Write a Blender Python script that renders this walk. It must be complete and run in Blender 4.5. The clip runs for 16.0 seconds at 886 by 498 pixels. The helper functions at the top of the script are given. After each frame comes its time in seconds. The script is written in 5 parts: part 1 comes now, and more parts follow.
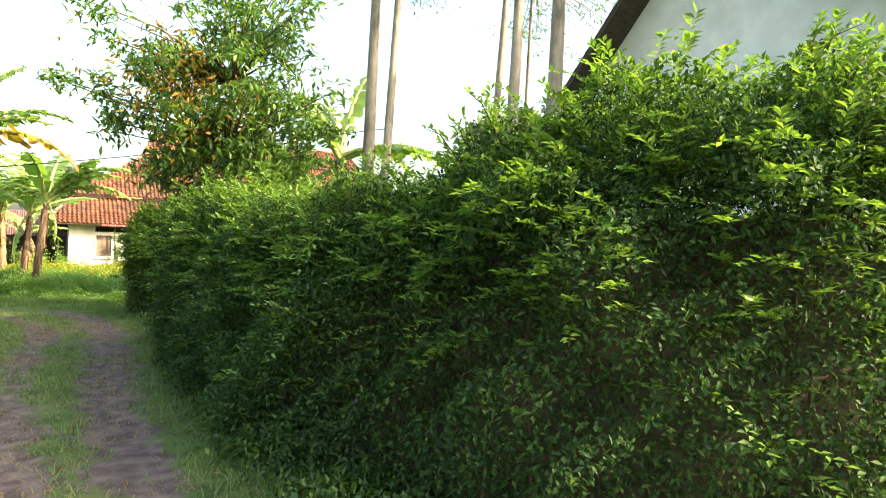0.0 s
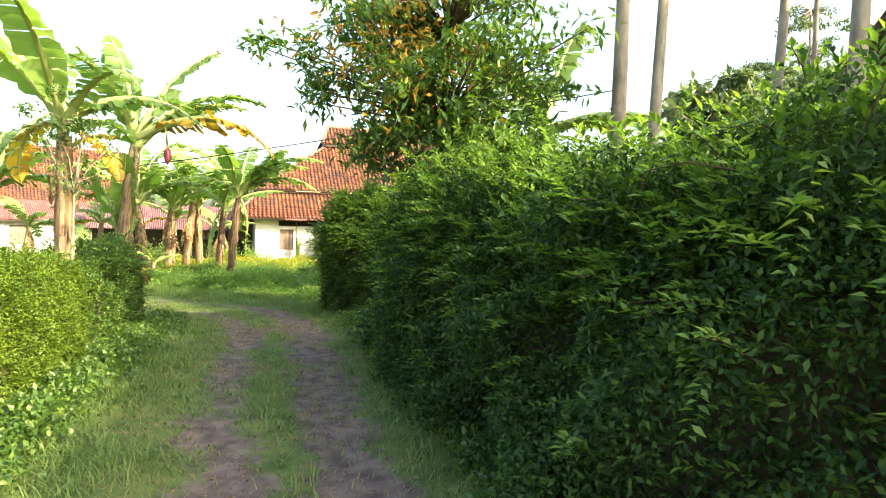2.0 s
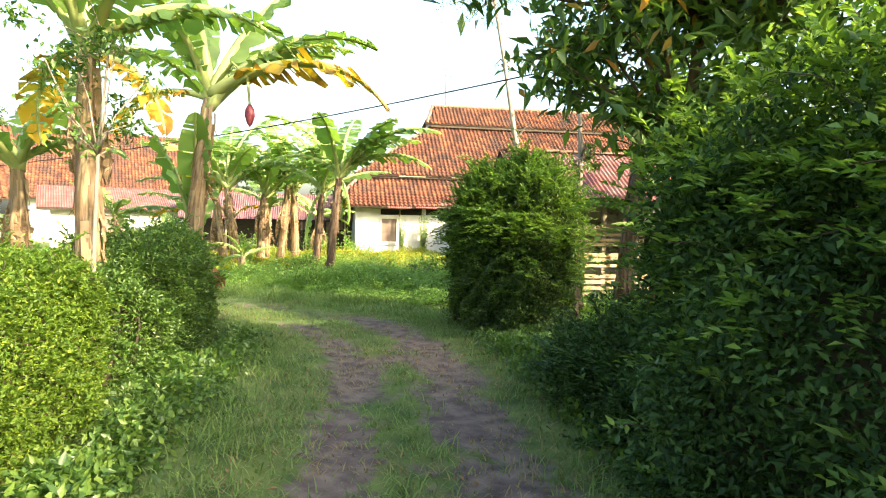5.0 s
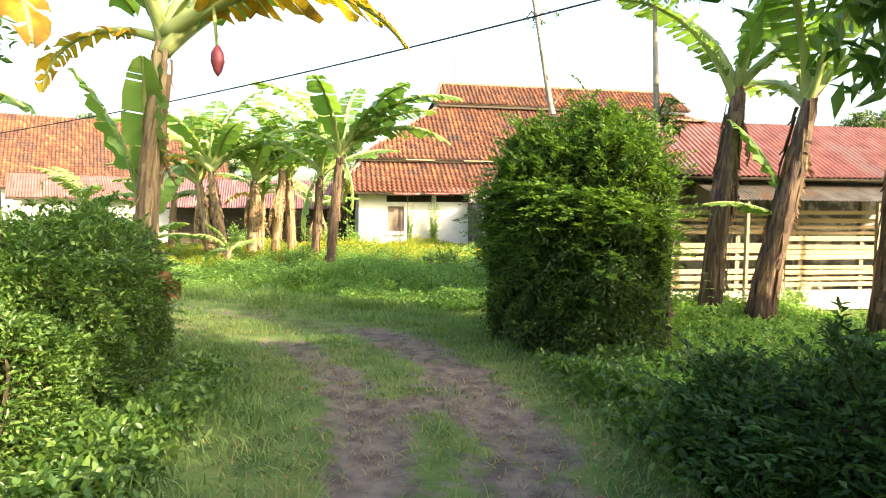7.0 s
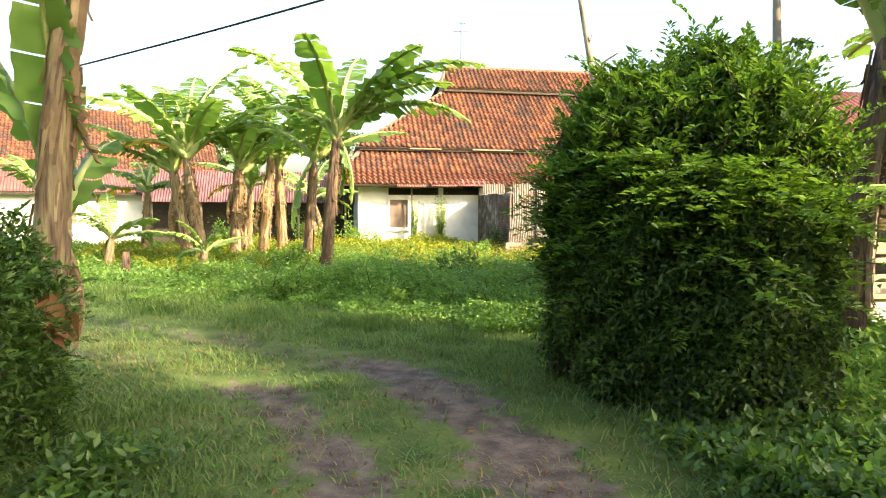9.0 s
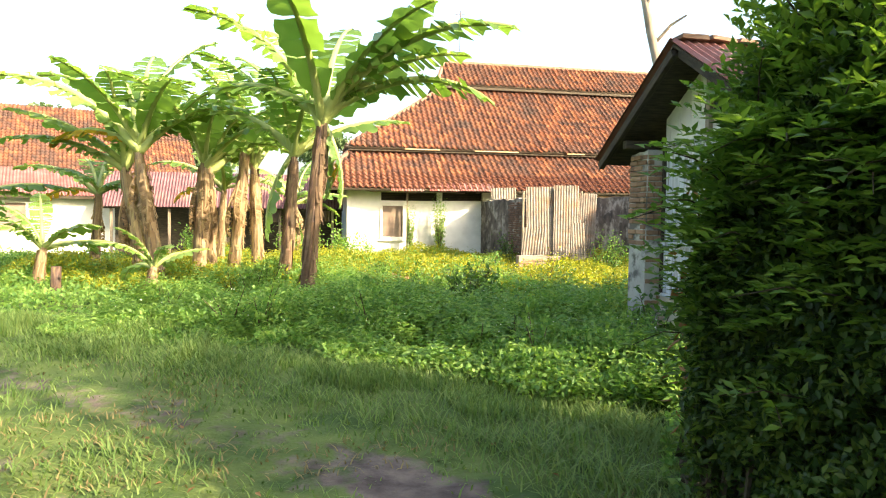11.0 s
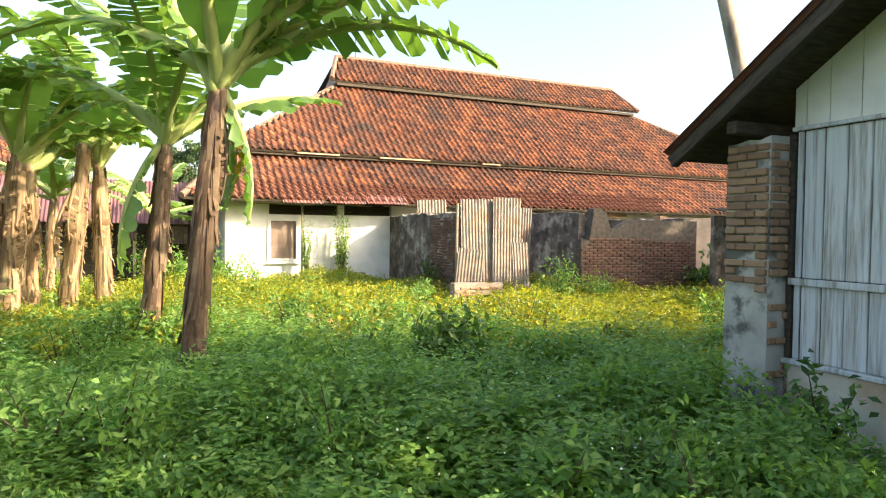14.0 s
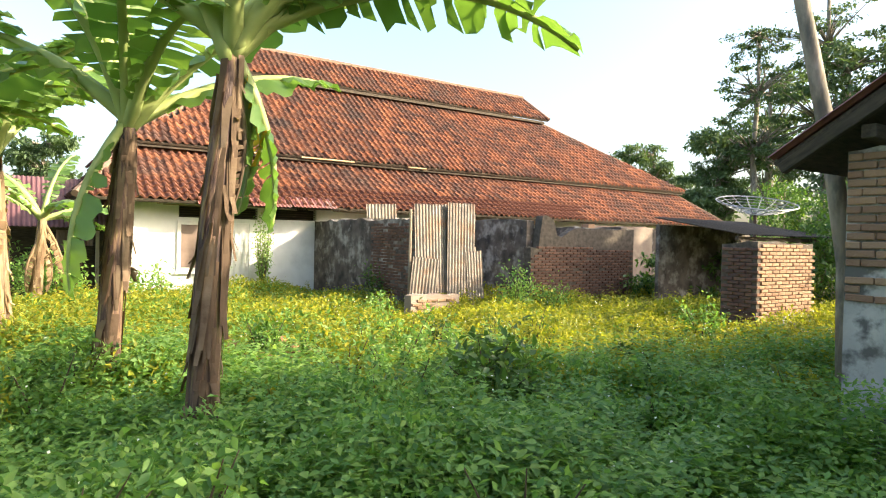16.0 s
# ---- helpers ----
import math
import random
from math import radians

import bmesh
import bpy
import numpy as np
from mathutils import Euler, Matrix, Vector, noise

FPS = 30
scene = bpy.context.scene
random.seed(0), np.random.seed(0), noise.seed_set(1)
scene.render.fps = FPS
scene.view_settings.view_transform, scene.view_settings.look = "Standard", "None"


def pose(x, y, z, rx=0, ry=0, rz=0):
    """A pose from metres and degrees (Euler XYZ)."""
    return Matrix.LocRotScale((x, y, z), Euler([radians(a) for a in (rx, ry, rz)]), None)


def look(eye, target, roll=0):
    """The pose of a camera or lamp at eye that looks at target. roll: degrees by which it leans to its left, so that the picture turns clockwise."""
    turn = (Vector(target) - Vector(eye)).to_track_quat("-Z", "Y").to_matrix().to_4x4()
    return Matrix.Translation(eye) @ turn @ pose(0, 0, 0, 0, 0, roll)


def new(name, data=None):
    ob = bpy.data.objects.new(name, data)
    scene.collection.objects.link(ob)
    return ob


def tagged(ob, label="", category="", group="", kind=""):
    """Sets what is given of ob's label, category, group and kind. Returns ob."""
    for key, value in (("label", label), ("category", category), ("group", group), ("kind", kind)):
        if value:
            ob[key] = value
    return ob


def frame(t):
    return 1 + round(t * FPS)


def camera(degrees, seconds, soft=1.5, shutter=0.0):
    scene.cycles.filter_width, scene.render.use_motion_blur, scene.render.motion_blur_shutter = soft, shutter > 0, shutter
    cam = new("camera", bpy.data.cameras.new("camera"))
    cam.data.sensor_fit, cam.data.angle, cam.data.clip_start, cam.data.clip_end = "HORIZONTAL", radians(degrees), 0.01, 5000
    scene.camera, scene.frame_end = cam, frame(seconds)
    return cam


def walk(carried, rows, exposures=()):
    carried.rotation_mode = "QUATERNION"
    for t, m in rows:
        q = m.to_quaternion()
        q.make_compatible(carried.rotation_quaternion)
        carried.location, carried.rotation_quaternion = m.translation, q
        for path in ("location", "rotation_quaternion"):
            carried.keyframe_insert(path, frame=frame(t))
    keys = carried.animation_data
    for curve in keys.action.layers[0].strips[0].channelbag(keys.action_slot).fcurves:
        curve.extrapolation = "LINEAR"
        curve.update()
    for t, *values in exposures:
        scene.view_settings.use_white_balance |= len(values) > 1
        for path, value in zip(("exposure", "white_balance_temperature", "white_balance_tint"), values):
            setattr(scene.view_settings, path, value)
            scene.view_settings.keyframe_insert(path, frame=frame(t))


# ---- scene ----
cam = camera(69.8, 16.0, soft=1.1)
METRES, EYE, TILT, LEAN, TURN = 20.8, 2.1, 0.0, 0.0, 0.0
ROWS = [
    (0.0, 0.0, 0.0, 0.0, 0.02, -0.44, -2.19),
    (0.5, -0.0244, 0.0233, 0.0005, 4.82, -0.72, -2.09),
    (1.0, -0.045, 0.05, -0.003, 7.21, -1.05, -1.8),
    (1.5, -0.066, 0.0793, -0.0055, 10.14, -1.27, -1.75),
    (2.0, -0.0839, 0.1088, -0.0067, 13.49, -1.6, -1.24),
    (2.5, -0.099, 0.1401, -0.0068, 14.99, -1.54, -1.18),
    (3.0, -0.1171, 0.1684, -0.0074, 16.22, -1.84, -1.42),
    (3.5, -0.1347, 0.1979, -0.009, 17.05, -2.11, -1.32),
    (4.0, -0.1577, 0.2265, -0.0114, 18.53, -2.43, -1.33),
    (4.5, -0.1765, 0.252, -0.0122, 19.67, -2.52, -1.08),
    (5.0, -0.1971, 0.2842, -0.0134, 21.68, -2.53, -1.09),
    (7.5, -0.2802, 0.4208, -0.019, 21.81, -3.61, -0.46),
    (8.0, -0.2956, 0.4447, -0.0186, 21.65, -3.72, -0.47),
    (8.5, -0.3101, 0.473, -0.0193, 21.43, -3.87, -0.29),
    (9.0, -0.3268, 0.5008, -0.0221, 21.62, -3.86, -0.32),
    (11.5, -0.4099, 0.6362, -0.0248, 19.63, -2.9, -0.68),
    (12.0, -0.4289, 0.6593, -0.0237, 18.27, -2.86, -0.53),
    (12.5, -0.4454, 0.6844, -0.0229, 16.51, -2.61, -0.72),
    (13.0, -0.463, 0.707, -0.0233, 14.18, -2.13, -0.95),
    (13.5, -0.4793, 0.7294, -0.0244, 11.03, -1.53, -0.99),
    (14.0, -0.4961, 0.7507, -0.0234, 8.61, -1.48, -0.83),
    (14.5, -0.5187, 0.7659, -0.0231, 7.04, -1.39, -1.0),
    (15.0, -0.5375, 0.7805, -0.0242, 4.33, -1.11, -1.19),
    (15.5, -0.557, 0.7903, -0.0231, 0.62, -0.98, -1.26),
    (16.0, -0.5793, 0.7972, -0.0221, -2.71, -0.84, -1.22),
]
walk(cam, [(t, pose(0, 0, EYE, TILT, LEAN, TURN) @ pose(METRES * x, METRES * y, METRES * z, 90 + pitch, roll, yaw)) for t, x, y, z, yaw, pitch, roll in ROWS],
     exposures=[(0.0, 2.35, 7200, 5), (5.0, 2.35, 6900, 5), (7.5, 2.45, 7100, 5), (9.0, 2.15, 7100, 5), (12.5, 2.4, 6900, 5), (13.5, 2.12, 6750, 6), (16.0, 1.95, 6450, 6)])

# ---- world, sun and exposure ----
SUN_WAY = Vector((0.97, -0.22, 0.50)).normalized()      # towards the sun
world = bpy.data.worlds.new("world")
scene.world = world
world.use_nodes = True
wn, wl = world.node_tree.nodes, world.node_tree.links
sky = wn.new("ShaderNodeTexSky")
sky.sky_type, sky.sun_disc = "NISHITA", False
sky.sun_elevation = math.asin(SUN_WAY.z)
sky.sun_rotation = math.atan2(SUN_WAY.x, SUN_WAY.y)
sky.dust_density, sky.air_density = 5.0, 1.0
wl.new(sky.outputs[0], wn["Background"].inputs[0])
wn["Background"].inputs[1].default_value = 0.15
sun_data = bpy.data.lights.new("sun", "SUN")
sun_data.energy, sun_data.angle, sun_data.color = 3.4, radians(0.6), (1.0, 0.83, 0.60)
sun = new("sun", sun_data)
sun.matrix_world = look(SUN_WAY * 60, (0, 0, 0))

# ---- materials ----
def mat(name, cols, scale=8.0, rough=0.8, detail=4.0, bump=0.3, bscale=None, metal=0.0, island=0.0, objrand=0.0,
        trans=0.0, stain=None, stain_scale=1.2, stain_at=(0.5, 0.65), spec=0.3, bdist=0.01, stretch=(1, 1, 1)):
    """cols: dark to light ramp; stain: colour of large patches; trans: share of light let through."""
    m = bpy.data.materials.new(name)
    m.use_nodes = True
    N, L = m.node_tree.nodes, m.node_tree.links
    b = N["Principled BSDF"]
    tc, mp = N.new("ShaderNodeTexCoord"), N.new("ShaderNodeMapping")
    mp.inputs["Scale"].default_value = stretch
    L.new(tc.outputs["Object"], mp.inputs["Vector"])
    nz = N.new("ShaderNodeTexNoise")
    nz.inputs["Scale"].default_value, nz.inputs["Detail"].default_value = scale, detail
    L.new(mp.outputs[0], nz.inputs["Vector"])
    fac = nz.outputs["Fac"]
    for amount, kind in ((island, 0), (objrand, 1)):
        if amount:
            r = N.new("ShaderNodeNewGeometry").outputs["Random Per Island"] if kind == 0 else N.new("ShaderNodeObjectInfo").outputs["Random"]
            mx = N.new("ShaderNodeMix")
            mx.inputs[0].default_value = amount
            L.new(fac, mx.inputs[2]), L.new(r, mx.inputs[3])
            fac = mx.outputs[0]
    ramp = N.new("ShaderNodeValToRGB")
    el = ramp.color_ramp.elements
    while len(el) < len(cols):
        el.new(0.5)
    for k, c in enumerate(cols):
        lo, hi = (0.06, 0.94) if island or objrand else (0.3, 0.7)
        el[k].position = lo + (hi - lo) * k / max(1, len(cols) - 1)
        el[k].color = (*c, 1)
    L.new(fac, ramp.inputs[0])
    col = ramp.outputs[0]
    if stain:
        n2 = N.new("ShaderNodeTexNoise")
        n2.inputs["Scale"].default_value, n2.inputs["Detail"].default_value = stain_scale, 6
        n2.inputs["Roughness"].default_value = 0.65
        L.new(mp.outputs[0], n2.inputs["Vector"])
        mr = N.new("ShaderNodeMapRange")
        mr.inputs[1].default_value, mr.inputs[2].default_value = stain_at
        L.new(n2.outputs["Fac"], mr.inputs[0])
        mx = N.new("ShaderNodeMix")
        mx.data_type = "RGBA"
        L.new(mr.outputs[0], mx.inputs[0]), L.new(col, mx.inputs[6])
        mx.inputs[7].default_value = (*stain, 1)
        col = mx.outputs[2]
    L.new(col, b.inputs["Base Color"])
    b.inputs["Roughness"].default_value, b.inputs["Metallic"].default_value = rough, metal
    b.inputs["Specular IOR Level"].default_value = spec
    if bump:
        n3 = N.new("ShaderNodeTexNoise")
        n3.inputs["Scale"].default_value, n3.inputs["Detail"].default_value = bscale or scale * 4, 5
        L.new(mp.outputs[0], n3.inputs["Vector"])
        bp = N.new("ShaderNodeBump")
        bp.inputs["Strength"].default_value, bp.inputs["Distance"].default_value = bump, bdist
        L.new(n3.outputs["Fac"], bp.inputs["Height"]), L.new(bp.outputs[0], b.inputs["Normal"])
    if trans:
        tl, ms = N.new("ShaderNodeBsdfTranslucent"), N.new("ShaderNodeMixShader")
        gm = N.new("ShaderNodeMix")
        gm.data_type, gm.blend_type = "RGBA", "MULTIPLY"
        gm.inputs[0].default_value = 1
        gm.inputs[7].default_value = (1.7, 1.75, 0.75, 1)
        L.new(col, gm.inputs[6]), L.new(gm.outputs[2], tl.inputs[0])
        ms.inputs[0].default_value = trans
        L.new(b.outputs[0], ms.inputs[1]), L.new(tl.outputs[0], ms.inputs[2])
        L.new(ms.outputs[0], N["Material Output"].inputs[0])
    return m


HEDGE = mat("hedge_leaf", [(0.012, 0.030, 0.012), (0.038, 0.085, 0.024), (0.10, 0.17, 0.04)], 0.7, 0.58, island=0.7, trans=0.28, bump=0, spec=0.2)
# lighter copy of the hedge leaf, standing for sun on the upper shoots
LITSHOOT = mat("sunlit_tone_hedge_leaf", [(0.05, 0.11, 0.025), (0.11, 0.20, 0.04), (0.20, 0.29, 0.06)], 0.7, 0.42, island=0.6, trans=0.4, bump=0, spec=0.4)
CREEPER = mat("creeper_leaf", [(0.014, 0.035, 0.012), (0.05, 0.10, 0.022), (0.15, 0.21, 0.04)], 0.9, 0.42, island=0.7, trans=0.38, bump=0, spec=0.4)
YELLOWHEDGE = mat("yellow_hedge_leaf", [(0.04, 0.09, 0.015), (0.09, 0.16, 0.02), (0.19, 0.25, 0.028)], 0.9, 0.5, island=0.6, trans=0.4, bump=0)
WEED = mat("weed_leaf", [(0.06, 0.15, 0.045), (0.16, 0.28, 0.075), (0.31, 0.41, 0.12)], 0.35, 0.5, island=0.6, trans=0.45, bump=0)
# leaf yellowish by itself, made yellower to stand for sun on the yard
SUNWEED = mat("yellowish_sun_tone_weed_leaf", [(0.09, 0.13, 0.02), (0.24, 0.255, 0.03), (0.46, 0.39, 0.04)], 0.5, 0.5, island=0.6, trans=0.45, bump=0)
GRASS = mat("grass_blade", [(0.07, 0.125, 0.04), (0.135, 0.215, 0.065), (0.23, 0.28, 0.105)], 0.5, 0.6, island=0.6, trans=0.35, bump=0)
DRYGRASS = mat("dry_grass", [(0.16, 0.12, 0.06), (0.30, 0.24, 0.12)], 1, 0.8, island=0.7, trans=0.2, bump=0)
TREELEAF = mat("tree_leaf", [(0.03, 0.07, 0.02), (0.075, 0.15, 0.032), (0.16, 0.24, 0.05)], 0.8, 0.4, island=0.7, trans=0.4, bump=0, spec=0.5)
FARLEAF = mat("far_leaf", [(0.06, 0.10, 0.05), (0.12, 0.17, 0.08)], 0.3, 0.6, island=0.6, trans=0.3, bump=0)
YOUNGLEAF = mat("young_orange_leaf", [(0.16, 0.10, 0.02), (0.30, 0.16, 0.03), (0.26, 0.22, 0.04)], 2, 0.5, island=0.7, trans=0.4, bump=0)
BROWNLEAF = mat("withered_leaf", [(0.16, 0.075, 0.035), (0.36, 0.19, 0.095)], 3, 0.8, island=0.6, trans=0.2, bump=0)
BANANA = mat("banana_leaf", [(0.06, 0.13, 0.03), (0.14, 0.24, 0.06), (0.27, 0.35, 0.12)], 1.5, 0.38, island=0.25, objrand=0.35, trans=0.42, bump=0.15, spec=0.5)
BANANAYELLOW = mat("yellowed_banana_leaf", [(0.28, 0.12, 0.02), (0.52, 0.30, 0.03), (0.45, 0.38, 0.05)], 3, 0.5, trans=0.35, bump=0.15, stain=(0.16, 0.07, 0.03), stain_scale=4)
BANANADRY = mat("dry_banana_leaf", [(0.045, 0.028, 0.018), (0.13, 0.085, 0.055), (0.30, 0.22, 0.15)], 7, 0.85, island=0.4, trans=0.15, bump=0.4)
STEM = mat("banana_stem", [(0.025, 0.016, 0.014), (0.085, 0.05, 0.04), (0.17, 0.105, 0.065), (0.27, 0.20, 0.09)], 7, 0.6, bump=0.7, stain=(0.045, 0.025, 0.025), stain_scale=3, stretch=(4, 4, 0.45))
PALESTEM = mat("pale_banana_stem", [(0.07, 0.045, 0.03), (0.20, 0.135, 0.085), (0.33, 0.26, 0.14), (0.30, 0.30, 0.11)], 6, 0.6, bump=0.6, stain=(0.12, 0.07, 0.045), stain_scale=3, stretch=(4, 4, 0.45))
PALEDRY = mat("straw_banana_leaf", [(0.10, 0.06, 0.035), (0.28, 0.19, 0.115), (0.50, 0.39, 0.26)], 7, 0.85, island=0.5, trans=0.25, bump=0.4)
RIB = mat("banana_midrib", [(0.26, 0.32, 0.10), (0.40, 0.44, 0.18)], 6, 0.45, trans=0.1)
BUD = mat("banana_flower", [(0.12, 0.02, 0.04), (0.22, 0.05, 0.06)], 8, 0.5)
BARK = mat("pale_bark", [(0.20, 0.16, 0.12), (0.36, 0.31, 0.25)], 9, 0.85, bump=0.6, stain=(0.13, 0.12, 0.10), stain_scale=4, stretch=(1, 1, 0.35))
TWIG = mat("dark_twig", [(0.06, 0.04, 0.025), (0.14, 0.10, 0.06)], 12, 0.9, bump=0.4)
# darker copy of the twig colour, standing for shade inside the hedges
SHADEWOOD = mat("shade_tone_hedge_wood", [(0.035, 0.028, 0.018), (0.09, 0.07, 0.045)], 12, 0.9, bump=0.4)
TILE = mat("clay_tile", [(0.028, 0.017, 0.015), (0.09, 0.038, 0.027), (0.18, 0.066, 0.034), (0.28, 0.115, 0.058)], 2.0, 0.9, island=0.55, bump=0.5, bscale=40, stain=(0.055, 0.035, 0.03), stain_scale=0.7, stain_at=(0.45, 0.68))
TILECAP = mat("ridge_cap", [(0.12, 0.075, 0.055), (0.24, 0.16, 0.115)], 5, 0.9, island=0.4, bump=0.5)
PLASTER = mat("white_limewash", [(0.66, 0.65, 0.62), (0.80, 0.79, 0.76)], 2.2, 0.9, bump=0.25, bscale=30, stain=(0.50, 0.49, 0.46), stain_scale=0.9, stain_at=(0.52, 0.8))
OLDPLASTER = mat("peeling_plaster", [(0.34, 0.33, 0.31), (0.54, 0.52, 0.48)], 3.0, 0.9, bump=0.5, bscale=18, stain=(0.13, 0.125, 0.115), stain_scale=2.2, stain_at=(0.46, 0.56))
CREAM = mat("cream_footing", [(0.52, 0.45, 0.36), (0.72, 0.66, 0.55)], 2.5, 0.9, bump=0.3, stain=(0.40, 0.22, 0.11), stain_scale=1.1, stain_at=(0.5, 0.72))
PINKWALL = mat("pinkish_plaster", [(0.22, 0.165, 0.135), (0.34, 0.27, 0.22)], 2.0, 0.9, bump=0.4, stain=(0.2, 0.16, 0.13), stain_scale=1.4, stain_at=(0.52, 0.68))
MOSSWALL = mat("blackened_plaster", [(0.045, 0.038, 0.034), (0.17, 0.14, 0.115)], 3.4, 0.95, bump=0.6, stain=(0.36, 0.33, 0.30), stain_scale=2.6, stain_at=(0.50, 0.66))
BRICK = mat("worn_brick", [(0.06, 0.035, 0.025), (0.15, 0.07, 0.045), (0.24, 0.13, 0.08)], 6, 0.92, objrand=0.6, bump=0.6, bscale=50, stain=(0.10, 0.08, 0.07), stain_scale=1.5)
PALEBRICK = mat("pale_brick", [(0.20, 0.115, 0.075), (0.38, 0.245, 0.155)], 6, 0.92, objrand=0.55, bump=0.6, bscale=50)
MORTAR = mat("mortar", [(0.06, 0.05, 0.042), (0.14, 0.115, 0.09)], 10, 0.95, bump=0.6)
BLUEBOARD = mat("weathered_blue_board", [(0.40, 0.42, 0.46), (0.60, 0.62, 0.65), (0.70, 0.71, 0.72)], 5, 0.8, objrand=0.35, bump=0.35, stain=(0.27, 0.24, 0.21), stain_scale=2.6, stain_at=(0.47, 0.66), stretch=(9, 9, 0.45))
DARKWOOD = mat("dark_old_wood", [(0.035, 0.028, 0.022), (0.09, 0.07, 0.05)], 6, 0.85, bump=0.4, stretch=(1, 6, 6))
GREYWOOD = mat("grey_wood", [(0.20, 0.16, 0.12), (0.36, 0.29, 0.22)], 6, 0.85, objrand=0.4, bump=0.4, stretch=(1, 6, 6))
SLAT = mat("pale_slat_wood", [(0.36, 0.25, 0.14), (0.56, 0.42, 0.26)], 5, 0.8, objrand=0.5, bump=0.3, stretch=(1, 5, 5))
REDSHEET = mat("rusty_red_sheet", [(0.16, 0.06, 0.05), (0.30, 0.12, 0.10)], 3, 0.6, bump=0.2, stain=(0.20, 0.13, 0.12), stain_scale=1.5)
PURPLESHEET = mat("maroon_sheet", [(0.10, 0.045, 0.055), (0.17, 0.085, 0.095)], 3, 0.55, bump=0.2, stain=(0.26, 0.17, 0.13), stain_scale=1.2, stain_at=(0.55, 0.75))
TINSHEET = mat("weathered_tin", [(0.13, 0.11, 0.095), (0.27, 0.24, 0.21)], 4, 0.6, metal=0.25, bump=0.25, stain=(0.24, 0.13, 0.07), stain_scale=1.8, stain_at=(0.5, 0.7))
PAINTWHITE = mat("white_frame_paint", [(0.62, 0.60, 0.56), (0.76, 0.74, 0.70)], 6, 0.6, bump=0.2)
PANE = mat("brown_shutter_panel", [(0.14, 0.10, 0.08), (0.22, 0.16, 0.13)], 3, 0.5, bump=0.1)
# near-black colour that stands for shade behind openings and gaps
DARKIN = mat("interior_shade", [(0.03, 0.027, 0.025), (0.05, 0.045, 0.04)], 3, 0.95, bump=0)
IRON = mat("rusty_iron", [(0.07, 0.045, 0.035), (0.16, 0.11, 0.09)], 12, 0.6, metal=0.5)
WIRE = mat("black_cable", [(0.015, 0.015, 0.015), (0.03, 0.03, 0.03)], 5, 0.6, bump=0)
MESHWIRE = mat("dish_mesh", [(0.28, 0.28, 0.27), (0.42, 0.42, 0.40)], 5, 0.5, metal=0.4, bump=0)
RUBBLE = mat("fallen_brick", [(0.22, 0.11, 0.06), (0.40, 0.22, 0.12)], 8, 0.95, objrand=0.5, bump=0.6)
FLOWER = mat("white_flower", [(0.7, 0.7, 0.66), (0.85, 0.85, 0.82)], 5, 0.6, bump=0, trans=0.2)

# soil and turf on one sheet: the share of bare soil is an attribute of the ground mesh
GROUND = bpy.data.materials.new("soil_and_turf")
GROUND.use_nodes = True
gN, gL = GROUND.node_tree.nodes, GROUND.node_tree.links
gb = gN["Principled BSDF"]
gb.inputs["Roughness"].default_value = 0.95
gb.inputs["Specular IOR Level"].default_value = 0.15
gt = gN.new("ShaderNodeTexCoord")
def gnoise(scale, detail=6):
    n = gN.new("ShaderNodeTexNoise")
    n.inputs["Scale"].default_value, n.inputs["Detail"].default_value = scale, detail
    gL.new(gt.outputs["Object"], n.inputs["Vector"])
    return n.outputs["Fac"]
def gramp(fac, a, c, lo=0.35, hi=0.65):
    r = gN.new("ShaderNodeValToRGB")
    r.color_ramp.elements[0].position, r.color_ramp.elements[1].position = lo, hi
    r.color_ramp.elements[0].color, r.color_ramp.elements[1].color = (*a, 1), (*c, 1)
    gL.new(fac, r.inputs[0])
    return r.outputs[0]
turf = gramp(gnoise(2.5), (0.06, 0.10, 0.03), (0.14, 0.18, 0.055))
soil = gramp(gnoise(5.0), (0.085, 0.066, 0.062), (0.20, 0.155, 0.135))
ga = gN.new("ShaderNodeAttribute")
ga.attribute_name = "bare"
gadd = gN.new("ShaderNodeMath")
gadd.operation = "ADD"
gL.new(ga.outputs["Fac"], gadd.inputs[0]), gL.new(gnoise(7.0), gadd.inputs[1])
gm = gN.new("ShaderNodeMapRange")
gm.inputs[1].default_value, gm.inputs[2].default_value = 0.78, 1.02
gL.new(gadd.outputs[0], gm.inputs[0])
gx = gN.new("ShaderNodeMix")
gx.data_type = "RGBA"
gL.new(gm.outputs[0], gx.inputs[0]), gL.new(turf, gx.inputs[6]), gL.new(soil, gx.inputs[7])
gL.new(gx.outputs[2], gb.inputs["Base Color"])
gbp = gN.new("ShaderNodeBump")
gbp.inputs["Strength"].default_value, gbp.inputs["Distance"].default_value = 0.7, 0.03
gL.new(gnoise(28.0), gbp.inputs["Height"]), gL.new(gbp.outputs[0], gb.inputs["Normal"])

# ---- mesh helpers ----
RNG = np.random.default_rng(7)
rnd = random.Random(5)
ANG = 31.3
H = pose(0, 0, 0, 0, 0, ANG)          # frame of the old house and the shed: x along the ridges, y away


